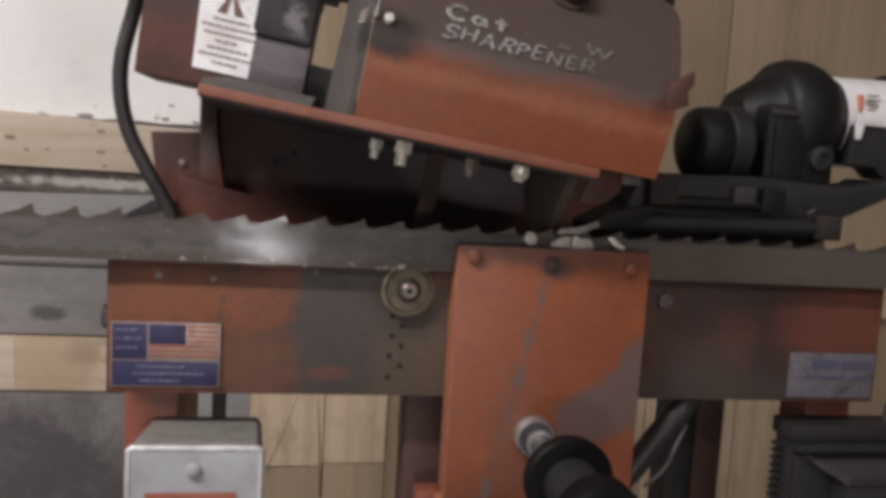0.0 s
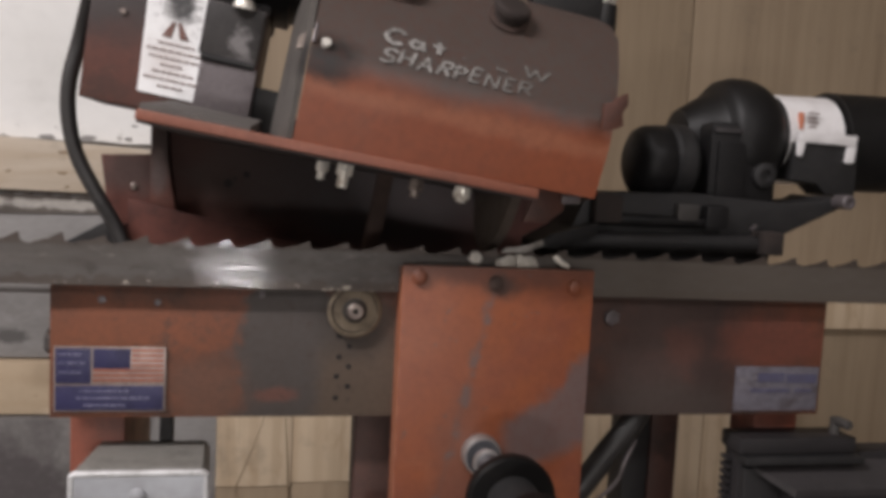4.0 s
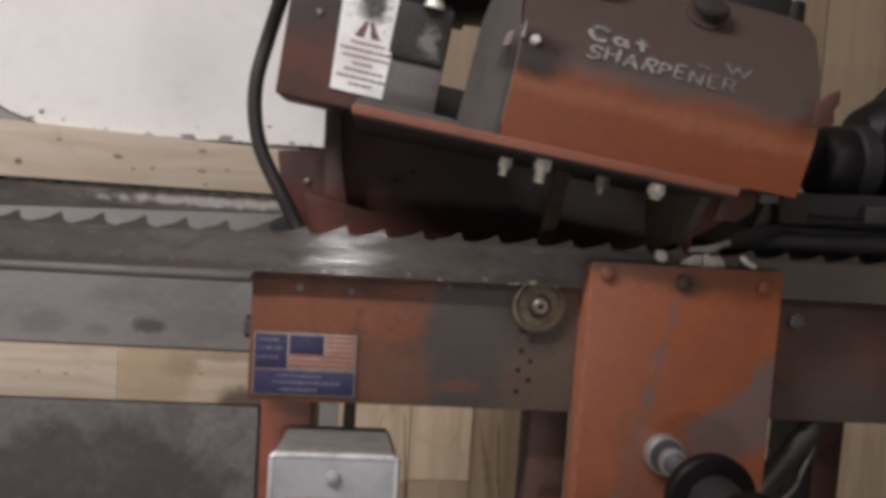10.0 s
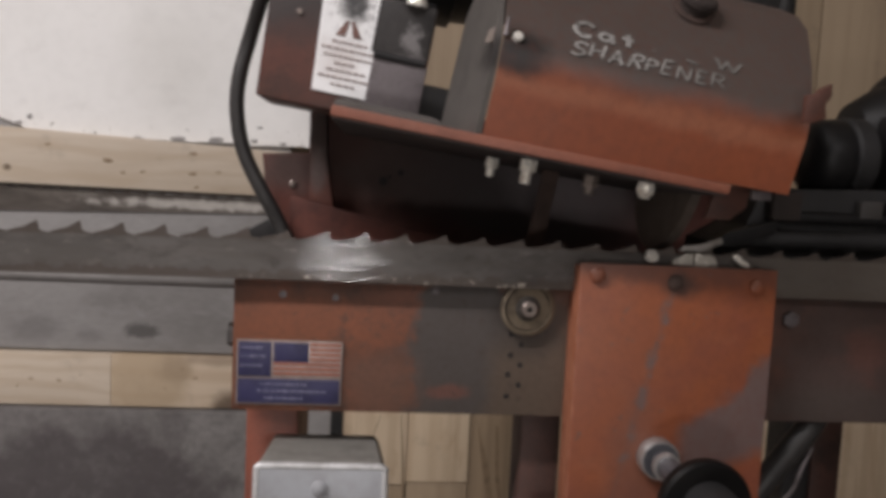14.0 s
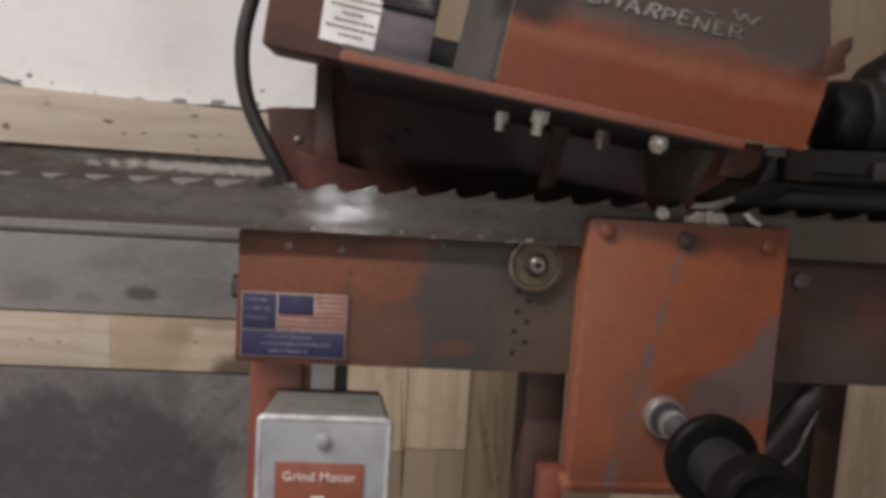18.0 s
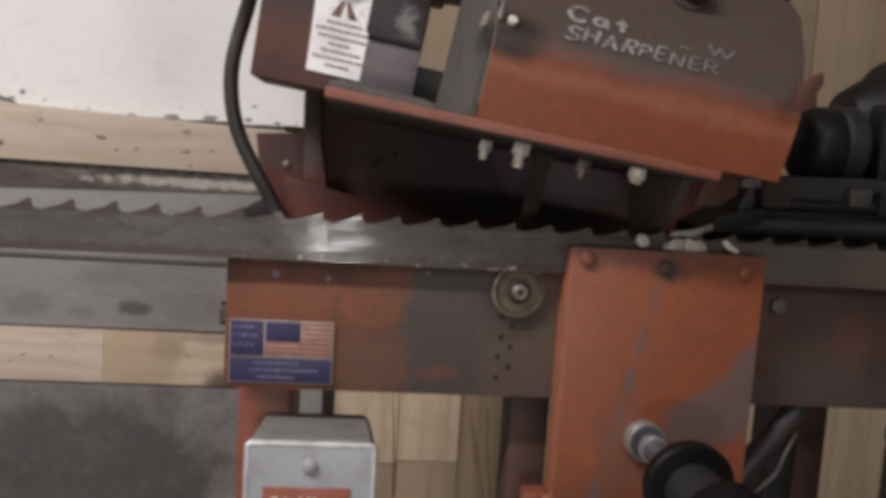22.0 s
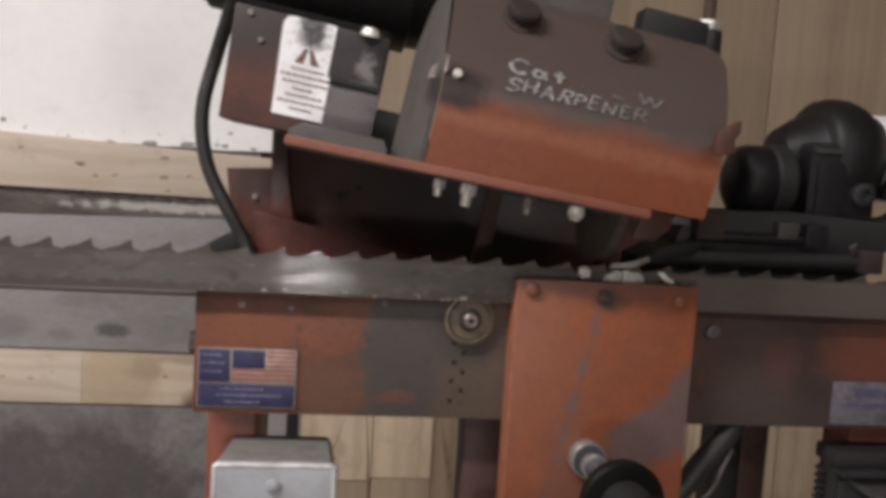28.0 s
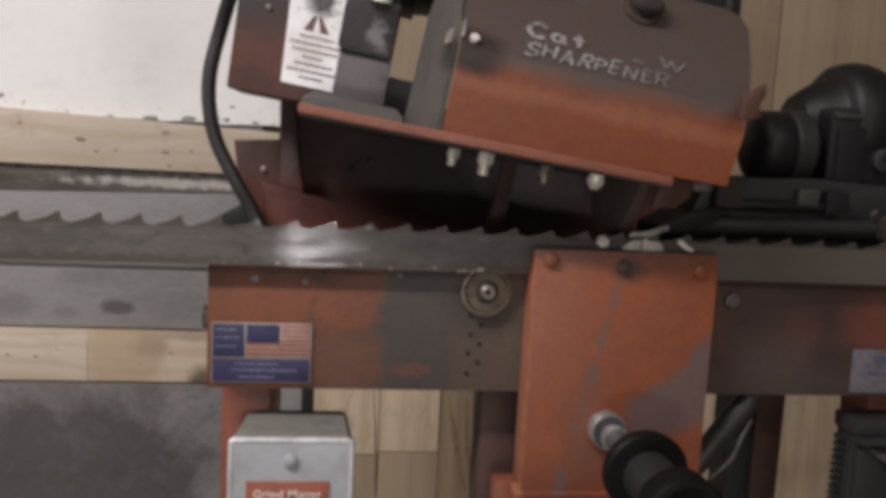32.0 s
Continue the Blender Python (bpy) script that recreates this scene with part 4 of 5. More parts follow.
# the far run of the same loop, beside the wall
bm = prism([(-1.235, 0.9890), (-0.1725, 1.0177), (-0.1725, 1.0352), (-1.235, 1.0455)], 0.6535, 0.6546)
part("far_run", bm, M_steelstrip, blade, "shiny far run of the blade loop")
for i in range(42):
    x = -0.183 - i * PITCH * 1.03
    ob = new("tooth", tooth_mesh)
    ob.parent = blade
    ob.matrix_parent_inverse = Matrix.Translation(-blade.location)
    ob.location = (x, 0.6535, 1.0350 - 0.0097 * (x + 0.1725))
    ob.scale = (1, 1, 0.45)

# ---- the sharpening machine ----
mach = thing("blade_sharpener", (0.05, 0.05, 0.0), "orange bench blade sharpener with worn, greasy paint and black motors", "sharpener")
bar = part("bar", box(-0.1608, 0.3235, 0.0, 0.0045, 0.941, 1.0175, 0.0012), M_bar, mach, "long rust-red steel bar with rubbed grey patches")
part("backing_bar", box(-0.157, 0.3215, 0.0075, 0.02, 0.945, 1.016, 0.001), M_darkred, mach)
rod_rest = part("support_rod", cyl((-0.9, 0.10, 1.0003), (-0.176, 0.10, 1.0003), 0.0038, bevel=0.0008), M_rod, mach, "dull steel rod under the blade")
part("rod_stub", cyl((-0.1762, 0.10, 1.0003), (-0.135, 0.10, 1.0003), 0.0030), M_matte, rod_rest)
for x, z, r in ((-0.133, 1.0095, 0.0022), (-0.103, 1.0085, 0.0019), (-0.045, 1.0145, 0.0019)):
    part("screw", hexbolt((x, 0, z), (0, -1, 0), r, 0.0016, segs=12), M_hinge, bar)
part("bolt", hexbolt((0.171, 0, 1.0050), (0, -1, 0), 0.0052, 0.0035), M_hinge, bar)
part("side_bolt", hexbolt((-0.159, 0.010, 0.983), (-1, 0, 0), 0.007, 0.006), M_greybox, bar)
for x, z in ((0.0004, 0.9902), (0.0068, 0.9842), (0.0008, 0.9778), (0.0068, 0.9718), (-0.0002, 0.9659), (0.0065, 0.9598), (-0.0004, 0.9527)):
    part("hole", cyl((x, 0.0005, z), (x, -0.0004, z), 0.0016, segs=12), M_hole, bar, "small drilled hole")
wash = part("guide_roller", lathe(((0, 0.0158), (0.0035, 0.0160), (0.0042, 0.0150), (0.0042, 0.0125), (0.003, 0.0118), (0.003, 0.0078), (0.0052, 0.0072), (0.0056, 0.0058), (0.0064, 0.0052)), (0.0086, -0.0002, 1.0066), (0.06, -1, 0), 40), worn("roller_steel", (0.055, 0.047, 0.041), (0.028, 0.023, 0.02), (0.10, 0.082, 0.064), 0.45, 0.4, 90, 500, 0.8, 0.2), mach, "round grimy steel guide roller")
# the pale brassy ring also carries the light on the rim in its colour
part("roller_rim", lathe(((0.0030, 0.0163), (0.0044, 0.0163), (0.0048, 0.0156), (0.0048, 0.0140), (0.0042, 0.0134)), (0.0086, -0.0002, 1.0066), (0.06, -1, 0), 40), worn("rim_brass", (0.17, 0.135, 0.095), (0.075, 0.056, 0.041), (0.27, 0.22, 0.165), 0.4, 0.5, 70, 500, 0.9, 0.2), wash, "rubbed brassy rim with its lit edge painted in")
part("axle_bolt", lathe(((0, 0.0046), (0.0022, 0.0046), (0.0028, 0.0040), (0.0028, 0.0018), (0.0008, 0.0016)), (0.0090, -0.0066, 1.0066), (0.06, -1, 0), 24), M_bolt, wash, "dull axle bolt with a hollow centre")
part("axle_hole", lathe(((0, 0.0017), (0.0003, 0.0016)), (0.0090, -0.0075, 1.0066), (0.06, -1, 0), 16), M_hole, wash)

# name plate with a flag
plate = part("name_plate", box(-0.1583, -0.0978, -0.0012, -0.0001, 0.9447, 0.9826, 0.0003), M_silver, mach, "blue and silver name plate with a striped flag")
part("blue_field", box(-0.1572, -0.1385, -0.0016, -0.0011, 0.9613, 0.9815, 0.0001), M_blue, plate)
part("blue_field", box(-0.1572, -0.0990, -0.0016, -0.0011, 0.9458, 0.9600, 0.0001), M_blue, plate)
part("flag_canton", box(-0.1372, -0.1172, -0.0016, -0.0011, 0.9700, 0.9815, 0.0001), M_blue, plate)
for k in range(7):  # short stripes beside the canton, long ones below it
    z = 0.9814 - k * 0.0029
    part("stripe", box(-0.1166 if k < 4 else -0.1372, -0.0990, -0.0016, -0.0011, z - 0.0015, z, 0), M_redprint, plate)
for x0, x1, z in ((-0.1555, -0.142, 0.9775), (-0.1555, -0.141, 0.9725), (-0.1555, -0.143, 0.967), (-0.1440, -0.1160, 0.9563), (-0.1460, -0.1060, 0.9522), (-0.1420, -0.1180, 0.9480)):
    u = x0
    while u < x1 - 0.002:
        w = min(x1, u + rnd.uniform(0.0015, 0.005))
        part("print_bar", box(u, w - 0.0008, -0.0019, -0.0015, z, z + 0.0014, 0), M_print, plate)
        u = w
lab2 = part("maker_plate", box(0.2606, 0.3212, -0.001, -0.0001, 0.9440, 0.9738, 0.0003), M_greyplate, mach, "rubbed grey-blue maker plate")
for x0, x1, z0, z1 in ((0.2765, 0.2960, 0.9635, 0.9695), (0.2975, 0.3195, 0.9630, 0.9690), (0.272, 0.300, 0.9565, 0.9590), (0.304, 0.316, 0.9565, 0.9590)):
    part("print_line", box(x0, x1, -0.0014, -0.0009, z0, z1, 0), M_fadedblue, lab2)

# clamp plate, a folded channel in front of the bar
cl = part("clamp_plate", box(0.0340, 0.1500, -0.0215, -0.0185, 0.879, 1.0365, 0.001), M_plate, mach, "bright orange folded steel clamp plate, paint chipped")
part("side_flange", box(0.0340, 0.0370, -0.0183, -0.0003, 0.884, 1.0345, 0.0008), M_plate, cl)
part("side_flange", box(0.1470, 0.1500, -0.0183, -0.0003, 0.884, 1.0345, 0.0008), M_plate, cl)
part("top_flange", box(0.0373, 0.1467, -0.0183, -0.0003, 1.0325, 1.0355, 0.0008), M_plate, cl)
part("lower_lip", prism([(-0.024, 0.878), (-0.0255, 0.883), (-0.012, 0.886), (-0.012, 0.881)], 0.030, 0.1515, "x"), M_plate, cl)
for x, z, m in ((0.044, 1.030, M_plate), (0.0895, 1.0275, M_strut), (0.138, 1.0265, M_plate)):
    part("bolt_head", lathe(((0, 0.0046), (0.0016, 0.0045), (0.0024, 0.0036), (0.0028, 0.002), (0.0029, 0.0004)), (x, -0.0215, z), (0, -1, 0), 20), m, cl, "painted-over bolt head")
part("clamp_screw", lathe(((0, 0.0044), (0.0025, 0.0044), (0.0030, 0.0038), (0.0032, 0.0005)), (0.0785, -0.0085, 1.0400), (0.25, -0.75, 0.55), 6), M_nut, cl, "shiny clamp screw")
part("clamp_screw", prism([(0.1265, 1.0432), (0.1295, 1.0440), (0.1335, 1.0405), (0.1375, 1.0385), (0.1365, 1.0360), (0.1320, 1.0375), (0.1280, 1.0405)], -0.0125, -0.0090, bevel=0.0006), M_nut, cl, "shiny clamp screw")

fing = part("feed_finger", prism([(0.094, 1.0445), (0.0965, 1.0475), (0.1060, 1.0485), (0.1130, 1.0505), (0.1195, 1.0532), (0.1205, 1.0500), (0.1150, 1.0475), (0.1090, 1.0450)], -0.0115, -0.0088, bevel=0.0006), M_finger, mach, "worn steel feed finger")
part("jaw_block", prism([(0.0905, 1.0365), (0.0915, 1.0398), (0.0955, 1.0412), (0.0985, 1.0434), (0.1030, 1.0428), (0.1030, 1.0360)], -0.0125, -0.0090, bevel=0.0006), M_jaw, fing, "pale rubbed steel jaw")
part("jaw_block", prism([(0.1034, 1.0358), (0.1034, 1.0432), (0.1062, 1.0440), (0.1085, 1.0424), (0.1135, 1.0430), (0.1160, 1.0408), (0.1175, 1.0362)], -0.0135, -0.0090, bevel=0.0006), M_jaw, fing, "pale rubbed steel jaw")
AXIS = Vector((0, -1, 0))
STUD = Vector((0.0852, -0.0215, 0.9258))
adj = part("adjuster_stud", lathe(((0, 0.0108), (0.001, 0.0116), (0.0085, 0.0116), (0.0095, 0.0110), (0.0097, 0.0098)), STUD, AXIS, 32), M_stud, mach, "chrome adjuster stud")
part("stud_face", lathe(((0, 0.0103), (0.0005, 0.0100)), STUD + AXIS * 0.0095, AXIS, 28), M_studface, adj, "dull stud face")
kn = part("knob", lathe(((0, 0.010), (0.0005, 0.0212), (0.002, 0.0229), (0.008, 0.0233), (0.0100, 0.0220), (0.0105, 0.0130)), STUD + AXIS * 0.0645, AXIS, 48), M_knobblack, mach, "black round lock knob")
part("knob_shaft", lathe(((0, 0.0060), (0.002, 0.0066), (0.0545, 0.0066)), STUD + AXIS * 0.0102, AXIS, 24), M_studface, kn, "dull steel shaft")
part("knob_collar", lathe(((0, 0.0070), (0.0006, 0.0080), (0.0045, 0.0080), (0.005, 0.007)), STUD + AXIS * 0.0165, AXIS, 24), M_stud, kn, "chrome collar")
part("neck", lathe(((0, 0.0140), (0.0325, 0.0132)), STUD + AXIS * 0.0752, AXIS, 32), M_matte, kn, "grimy steel neck")
part("adjusting_knob", lathe(((0, 0.010), (0.0005, 0.0176), (0.002, 0.0199), (0.015, 0.0204), (0.0172, 0.0192), (0.0178, 0.0162), (0.0166, 0.0142), (0.0164, 0.004)), STUD + AXIS * 0.1078, AXIS, 48), M_knobblack, kn, "black adjusting knob with a dished face")

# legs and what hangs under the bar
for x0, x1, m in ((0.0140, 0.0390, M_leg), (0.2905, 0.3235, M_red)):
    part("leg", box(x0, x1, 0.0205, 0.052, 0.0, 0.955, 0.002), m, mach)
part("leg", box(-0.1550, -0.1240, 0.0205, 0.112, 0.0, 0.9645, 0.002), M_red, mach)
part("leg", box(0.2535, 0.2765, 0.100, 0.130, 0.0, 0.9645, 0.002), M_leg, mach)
# black box stands in for the shaded inner side of the leg above
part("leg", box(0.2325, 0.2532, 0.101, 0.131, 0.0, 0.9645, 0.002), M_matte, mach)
part("red_block", box(0.019, 0.0335, -0.014, 0.0, 0.82, 0.887, 0.002), M_red, mach)
sw = thing("switch_box", (-0.106, 0.0, 0.8085), "grey cast aluminium switch box with a red label under the bar", "switch box")
bm = prism([(-0.1418, 0.8085), (-0.0706, 0.8085), (-0.0706, 0.9165), (-0.0740, 0.9205), (-0.1400, 0.9205), (-0.1418, 0.9165)], -0.0255, 0.021, bevel=0.0015)
for v in bm.verts:  # the casting narrows towards the back
    if v.co.y > 0:
        v.co.x = -0.1062 + (v.co.x + 0.1062) * 0.90
part("box_body", bm, M_switchside, sw, "grimy grey box body")
part("conduit_post", box(-0.1043, -0.0965, 0.0210, 0.030, 0.900, 0.9405, 0.001), M_matte, sw)
part("cover_plate", prism([(-0.1428, 0.808), (-0.0698, 0.808), (-0.0698, 0.9172), (-0.0718, 0.9199), (-0.1408, 0.9199), (-0.1428, 0.9172)], -0.0296, -0.0257, bevel=0.0016), M_switch, sw, "light grey metal cover plate with rubbed edges")
# added rim: the worn edges and their highlight in one brighter colour
part("cover_rim", hose([(x, -0.0279, z) for x, z in ((-0.1413, 0.82), (-0.1414, 0.87), (-0.1413, 0.912), (-0.1404, 0.9177), (-0.135, 0.9183), (-0.1075, 0.9183), (-0.080, 0.9183), (-0.0722, 0.9177), (-0.0713, 0.912), (-0.0713, 0.87), (-0.0713, 0.82))], 0.0022, 10, 4), worn("rubbed_aluminium", (0.62, 0.62, 0.62), (0.30, 0.29, 0.28), None, 0.4, 0.3, 45, 500, 1.0, 0.15), sw, "rounded rim rubbed bright, edge highlight painted in")
part("cover_screw", lathe(((0, 0.0046), (0.0012, 0.0044), (0.0024, 0.0028), (0.0026, 0.0004)), (-0.1070, -0.0296, 0.9063), (0, -1, 0), 20), M_switch, sw, "bright screw")
lab = part("switch_label", box(-0.1325, -0.0840, -0.0305, -0.0297, 0.8620, 0.8940, 0.0002), M_redprint, sw, "red label with cream lettering")
part("lettering", text_mesh("Grind Motor", 0.0072, pose(-0.1085, -0.0306, 0.8860, 90, 0, 0), 0.0003, 1.06, 0.00012), M_cream, sw)
part("print_bar", box(-0.1125, -0.1050, -0.0309, -0.0304, 0.8725, 0.8750, 0), M_cream, lab)
part("hose", hose(((0.120, 0.018, 0.82), (0.142, 0.014, 0.860), (0.165, 0.010, 0.893), (0.179, 0.010, 0.9125), (0.193, 0.011, 0.930), (0.206, 0.016, 0.946)), 0.0080), M_rubber, mach, "thick black rubber hose")
part("hose_end", hose(((0.170, 0.003, 0.882), (0.1815, 0.003, 0.8925), (0.1865, 0.004, 0.899), (0.190, 0.005, 0.908), (0.198, 0.008, 0.922)), 0.0013), M_hinge, mach)

# control box under the right end
cb = thing("control_box", (0.33, 0.0, 0.79), "charcoal plastic control box with cooling ribs under the bar", "control box")
part("box_body", box(0.2705, 0.43, 0.002, 0.0215, 0.79, 0.9140, 0.002), M_control, cb)
part("box_lid", box(0.2665, 0.3530, -0.004, 0.0210, 0.9145, 0.9258, 0.002), M_control, cb)
part("lid_lip", box(0.2680, 0.3560, -0.010, 0.0017, 0.9092, 0.9142, 0.0015), M_matte, cb)
# a grey hood slopes out over the display, cut off slantwise at its end
bm = bmesh.new()
for v in ((0.2740, 0.0016, 0.9088), (0.42, 0.0016, 0.9088), (0.3000, -0.0190, 0.8960), (0.42, -0.0190, 0.8960), (0.2740, 0.0016, 0.9060), (0.3000, -0.0185, 0.8905), (0.42, -0.0185, 0.8905), (0.42, 0.0016, 0.8905), (0.3000, 0.0016, 0.8905)):
    bm.verts.new(v)
bmesh.ops.convex_hull(bm, input=bm.verts)
part("sloping_panel", bm, M_panel, cb, "sloping grey panel")
part("side_cheek", box(0.2715, 0.2995, -0.003, 0.0018, 0.795, 0.9055, 0.001), M_matte, cb)
for k in range(22):
    z = 0.9085 - k * 0.0052
    part("rib", box(0.2662, 0.2703, 0.010, 0.0185, z - 0.0028, z, 0), M_control, cb)
win = part("display_frame", box(0.2998, 0.420, -0.0180, 0.0018, 0.80, 0.8900, 0.002), M_control, cb)
part("display_pane", box(0.310, 0.412, -0.0195, -0.0182, 0.81, 0.878, 0.0005), M_blackplastic, win)
part("display_strip", box(0.336, 0.3565, -0.0192, -0.0181, 0.8825, 0.8855, 0), M_hinge, win)
part("box_knob", cyl((0.3425, -0.008, 0.9355), (0.3425, 0.004, 0.9355), 0.0034, bevel=0.001), M_greybox, cb)
part("knob_post", cyl((0.3425, 0.006, 0.9255), (0.3425, 0.006, 0.937), 0.0035), M_greybox, cb)

# ---- tilted grinding head ----
HEAD = pose(-0.030, 0.0, 1.105, 0, 9, 0)


def head(bm):
    bm.transform(HEAD)
    return bm


G = [(-0.0562, -0.0029), (-0.0615, 0.030), (-0.0608, 0.041), (-0.0592, 0.0450), (-0.0570, 0.0486), (-0.0385, 0.0723), (-0.0200, 0.096), (-0.0100, 0.105), (0.004, 0.111), (0.020, 0.113), (0.110, 0.113)]
END = [0.165, 0.165, 0.165, 0.1655, 0.166, 0.1705, 0.1725, 0.1700, 0.165, 0.162, 0.160]  # the sheet flares a little towards its upper corner
bm = bmesh.new()
ins = [(y + 0.003, h - 0.002 if i else h) for i, (y, h) in enumerate(G)]
rows = [[bm.verts.new((x, y, h)) for (y, h), x in zip(G, e)] for e in ([0.0] * len(G), END)]
inner = [[bm.verts.new((x, y, h)) for (y, h), x in zip(ins, e)] for e in ([0.002] * len(G), [x - 0.002 for x in END])]
for a in (rows, inner):
    a[1][0].co.z += 0.004  # the lower corner is bent up
for a, flip in ((rows, False), (inner, True)):
    for i in range(len(G) - 1):
        f = (a[0][i], a[1][i], a[1][i + 1], a[0][i + 1])
        bm.faces.new(f[::-1] if flip else f)
for s in (0, 1):
    for i in range(len(G) - 1):
        f = (rows[s][i], rows[s][i + 1], inner[s][i + 1], inner[s][i])
        bm.faces.new(f if s == 0 else f[::-1])
bm.faces.new((rows[0][0], inner[0][0], inner[1][0], rows[1][0]))
bmesh.ops.recalc_face_normals(bm, faces=bm.faces)
guard = part("wheel_guard", head(bm), M_guard, mach, "orange bent sheet guard, its top dulled by grey grinding dust")
bm = bmesh.new()
cheek = [(0.0, -0.0562, -0.0029), (0.0, -0.0615, 0.030), (0.0, -0.0608, 0.041), (0.0, -0.0570, 0.0486), (-0.001, -0.0200, 0.096), (-0.002, -0.004, 0.108), (-0.006, 0.020, 0.095), (-0.010, 0.032, 0.070), (-0.012, 0.036, 0.0)]
fr = [bm.verts.new((x - 0.0005, y, h)) for x, y, h in cheek]
bk = [bm.verts.new((x - 0.0035, y, h)) for x, y, h in cheek]
bm.faces.new(fr)
bm.faces.new(bk[::-1])
for i in range(len(cheek)):
    bm.faces.new((fr[i], bk[i], bk[(i + 1) % len(cheek)], fr[(i + 1) % len(cheek)]))
bmesh.ops.recalc_face_normals(bm, faces=bm.faces)
part("end_cheek", head(bm), M_cheek, guard, "grey dusty end cheek")
part("end_cheek", head(prism([(y + 0.002, max(h - 0.003, 0.008)) for y, h in G] + [(0.110, 0.03)], 0.1580, 0.1598, "x")), M_guard, guard)
part("head_base", head(prism([(-0.0765, -0.0085), (0.1330, -0.0055), (0.1330, -0.0001), (-0.0765, -0.0031)], -0.0582, 0.112, bevel=0.0012)), M_flange, mach, "orange steel base plate of the head")
# thin dark sheet paints the shade under the base plate
part("base_underside", head(prism([(-0.0755, -0.0096), (0.1320, -0.0066), (0.1320, -0.0056), (-0.0755, -0.0086)], -0.0575, 0.1115)), M_darkbrown, mach, "underside of the base plate, its shade painted dark")
part("base_dust", head(prism([(-0.0555, -0.0030), (0.0385, -0.0030), (0.0385, 0.0088), (-0.0555, 0.0000)], -0.0755, -0.0215, "x")), M_dust, mach)
part("guard_tab", prism([(0.1270, 1.1165), (0.1275, 1.1300), (0.1325, 1.1310), (0.1345, 1.1335), (0.1400, 1.1362), (0.1405, 1.1300), (0.1375, 1.1255), (0.1385, 1.1190), (0.1320, 1.1165)], -0.077, -0.0735, bevel=0.0005), M_darkred, guard, "bent dark red tab")
for x, y, h in ((0.041, -0.0220, 0.0938), (0.104, -0.0245, 0.0920)):
    k = part("guard_knob", head(lathe(((-0.003, 0.0090), (0.0030, 0.0088), (0.0036, 0.0106), (0.0046, 0.0112), (0.0072, 0.0108), (0.0084, 0.0094), (0.0088, 0.0030)), (x, y, h), (0.10, -0.66, 0.74), 11)), M_darkbrown, guard, "dark greasy clamp knob")
    part("washer", head(lathe(((-0.002, 0.0122), (0.0006, 0.0122), (0.0009, 0.0112)), (x, y, h), (0, -0.79, 0.61), 24)), M_strut, k)
part("edge_bolt", head(hexbolt((0.0070, -0.0565, 0.0478), (0.1, -0.85, 0.5), 0.0027, 0.0036)), M_nut, guard, "bright bolt")
part("edge_bolt", head(prism([(-0.0075, 0.0440), (-0.0030, 0.0455), (-0.0008, 0.0520), (-0.0030, 0.0540), (-0.0068, 0.0505)], -0.0500, -0.0460, bevel=0.0006)), M_bolt, guard, "flattened dull bolt")
part("edge_pin", head(cyl((0.0008, -0.0590, 0.0480), (0.0012, -0.0565, 0.0575), 0.0010, segs=10)), M_hinge, guard)
# paint-marker writing
FACE = pose(0, 0, 0, 52, 0, 0)


def stroke(lines, r=0.0011):
    """Flat brush strokes on the sloping face; the points of each line are (along, up) in metres."""
    bm = bmesh.new()
    for points in lines:
        one = hose([(u, v, 0) for u, v in points], r, 6, 5)
        me = bpy.data.meshes.new("stroke")
        one.to_mesh(me)
        one.free()
        bm.from_mesh(me)
        bpy.data.meshes.remove(me)
    bm.transform(HEAD @ Matrix.Translation((0.077, -0.0535, 0.0537)) @ FACE @ pose(0, 0, 0.0002, 0, 0, -1) @ Matrix.Diagonal((1, 1, 0.15, 1)))
    return bm


BOWL = [(0.1, 1), (0.6, 0.98), (0.78, 0.78), (0.6, 0.55), (0.08, 0.48)]
BRUSHED = {
    "S": [[(0.9, 0.85), (0.5, 1.0), (0.1, 0.8), (0.3, 0.56), (0.8, 0.4), (0.85, 0.15), (0.45, 0.0), (0.05, 0.12)]],
    "H": [[(0.12, 1), (0.05, 0)], [(0.88, 1), (0.8, 0)], [(0.08, 0.48), (0.84, 0.54)]],
    "A": [[(0, 0), (0.28, 0.55), (0.52, 1)], [(0.52, 1), (0.7, 0.5), (0.95, 0)], [(0.2, 0.34), (0.8, 0.36)]],
    "R": [[(0.05, 0), (0.1, 1)], BOWL, [(0.35, 0.5), (0.9, 0)]],
    "P": [[(0.05, 0), (0.1, 1)], BOWL],
    "E": [[(0.1, 0), (0.12, 1)], [(0.12, 1), (0.85, 0.98)], [(0.1, 0.5), (0.7, 0.52)], [(0.1, 0), (0.85, 0.03)]],
    "N": [[(0.05, 0), (0.1, 1)], [(0.1, 1), (0.78, 0)], [(0.78, 0), (0.9, 1)]],
}
u0 = -0.0425
for k, ch in enumerate("SHARPENER"):  # each letter stands a little crooked and leans forward
    v0, w = -0.0090 + rnd.uniform(-0.0008, 0.0008), rnd.uniform(0.0074, 0.0086) * (0.86 if ch in "PE" else 1)
    h, lean = rnd.uniform(0.0086, 0.0108), rnd.uniform(0.15, 0.4)
    part("letter", stroke([[(u0 + w * a + lean * h * b, v0 + h * b) for a, b in line] for line in BRUSHED[ch]], 0.0010 if k < 5 else 0.0008), M_chalk, guard, "hand-painted pale letter")
    u0 += w + 0.0021 + rnd.uniform(-0.0004, 0.0004) - (0.0016 if ch == "P" else 0)
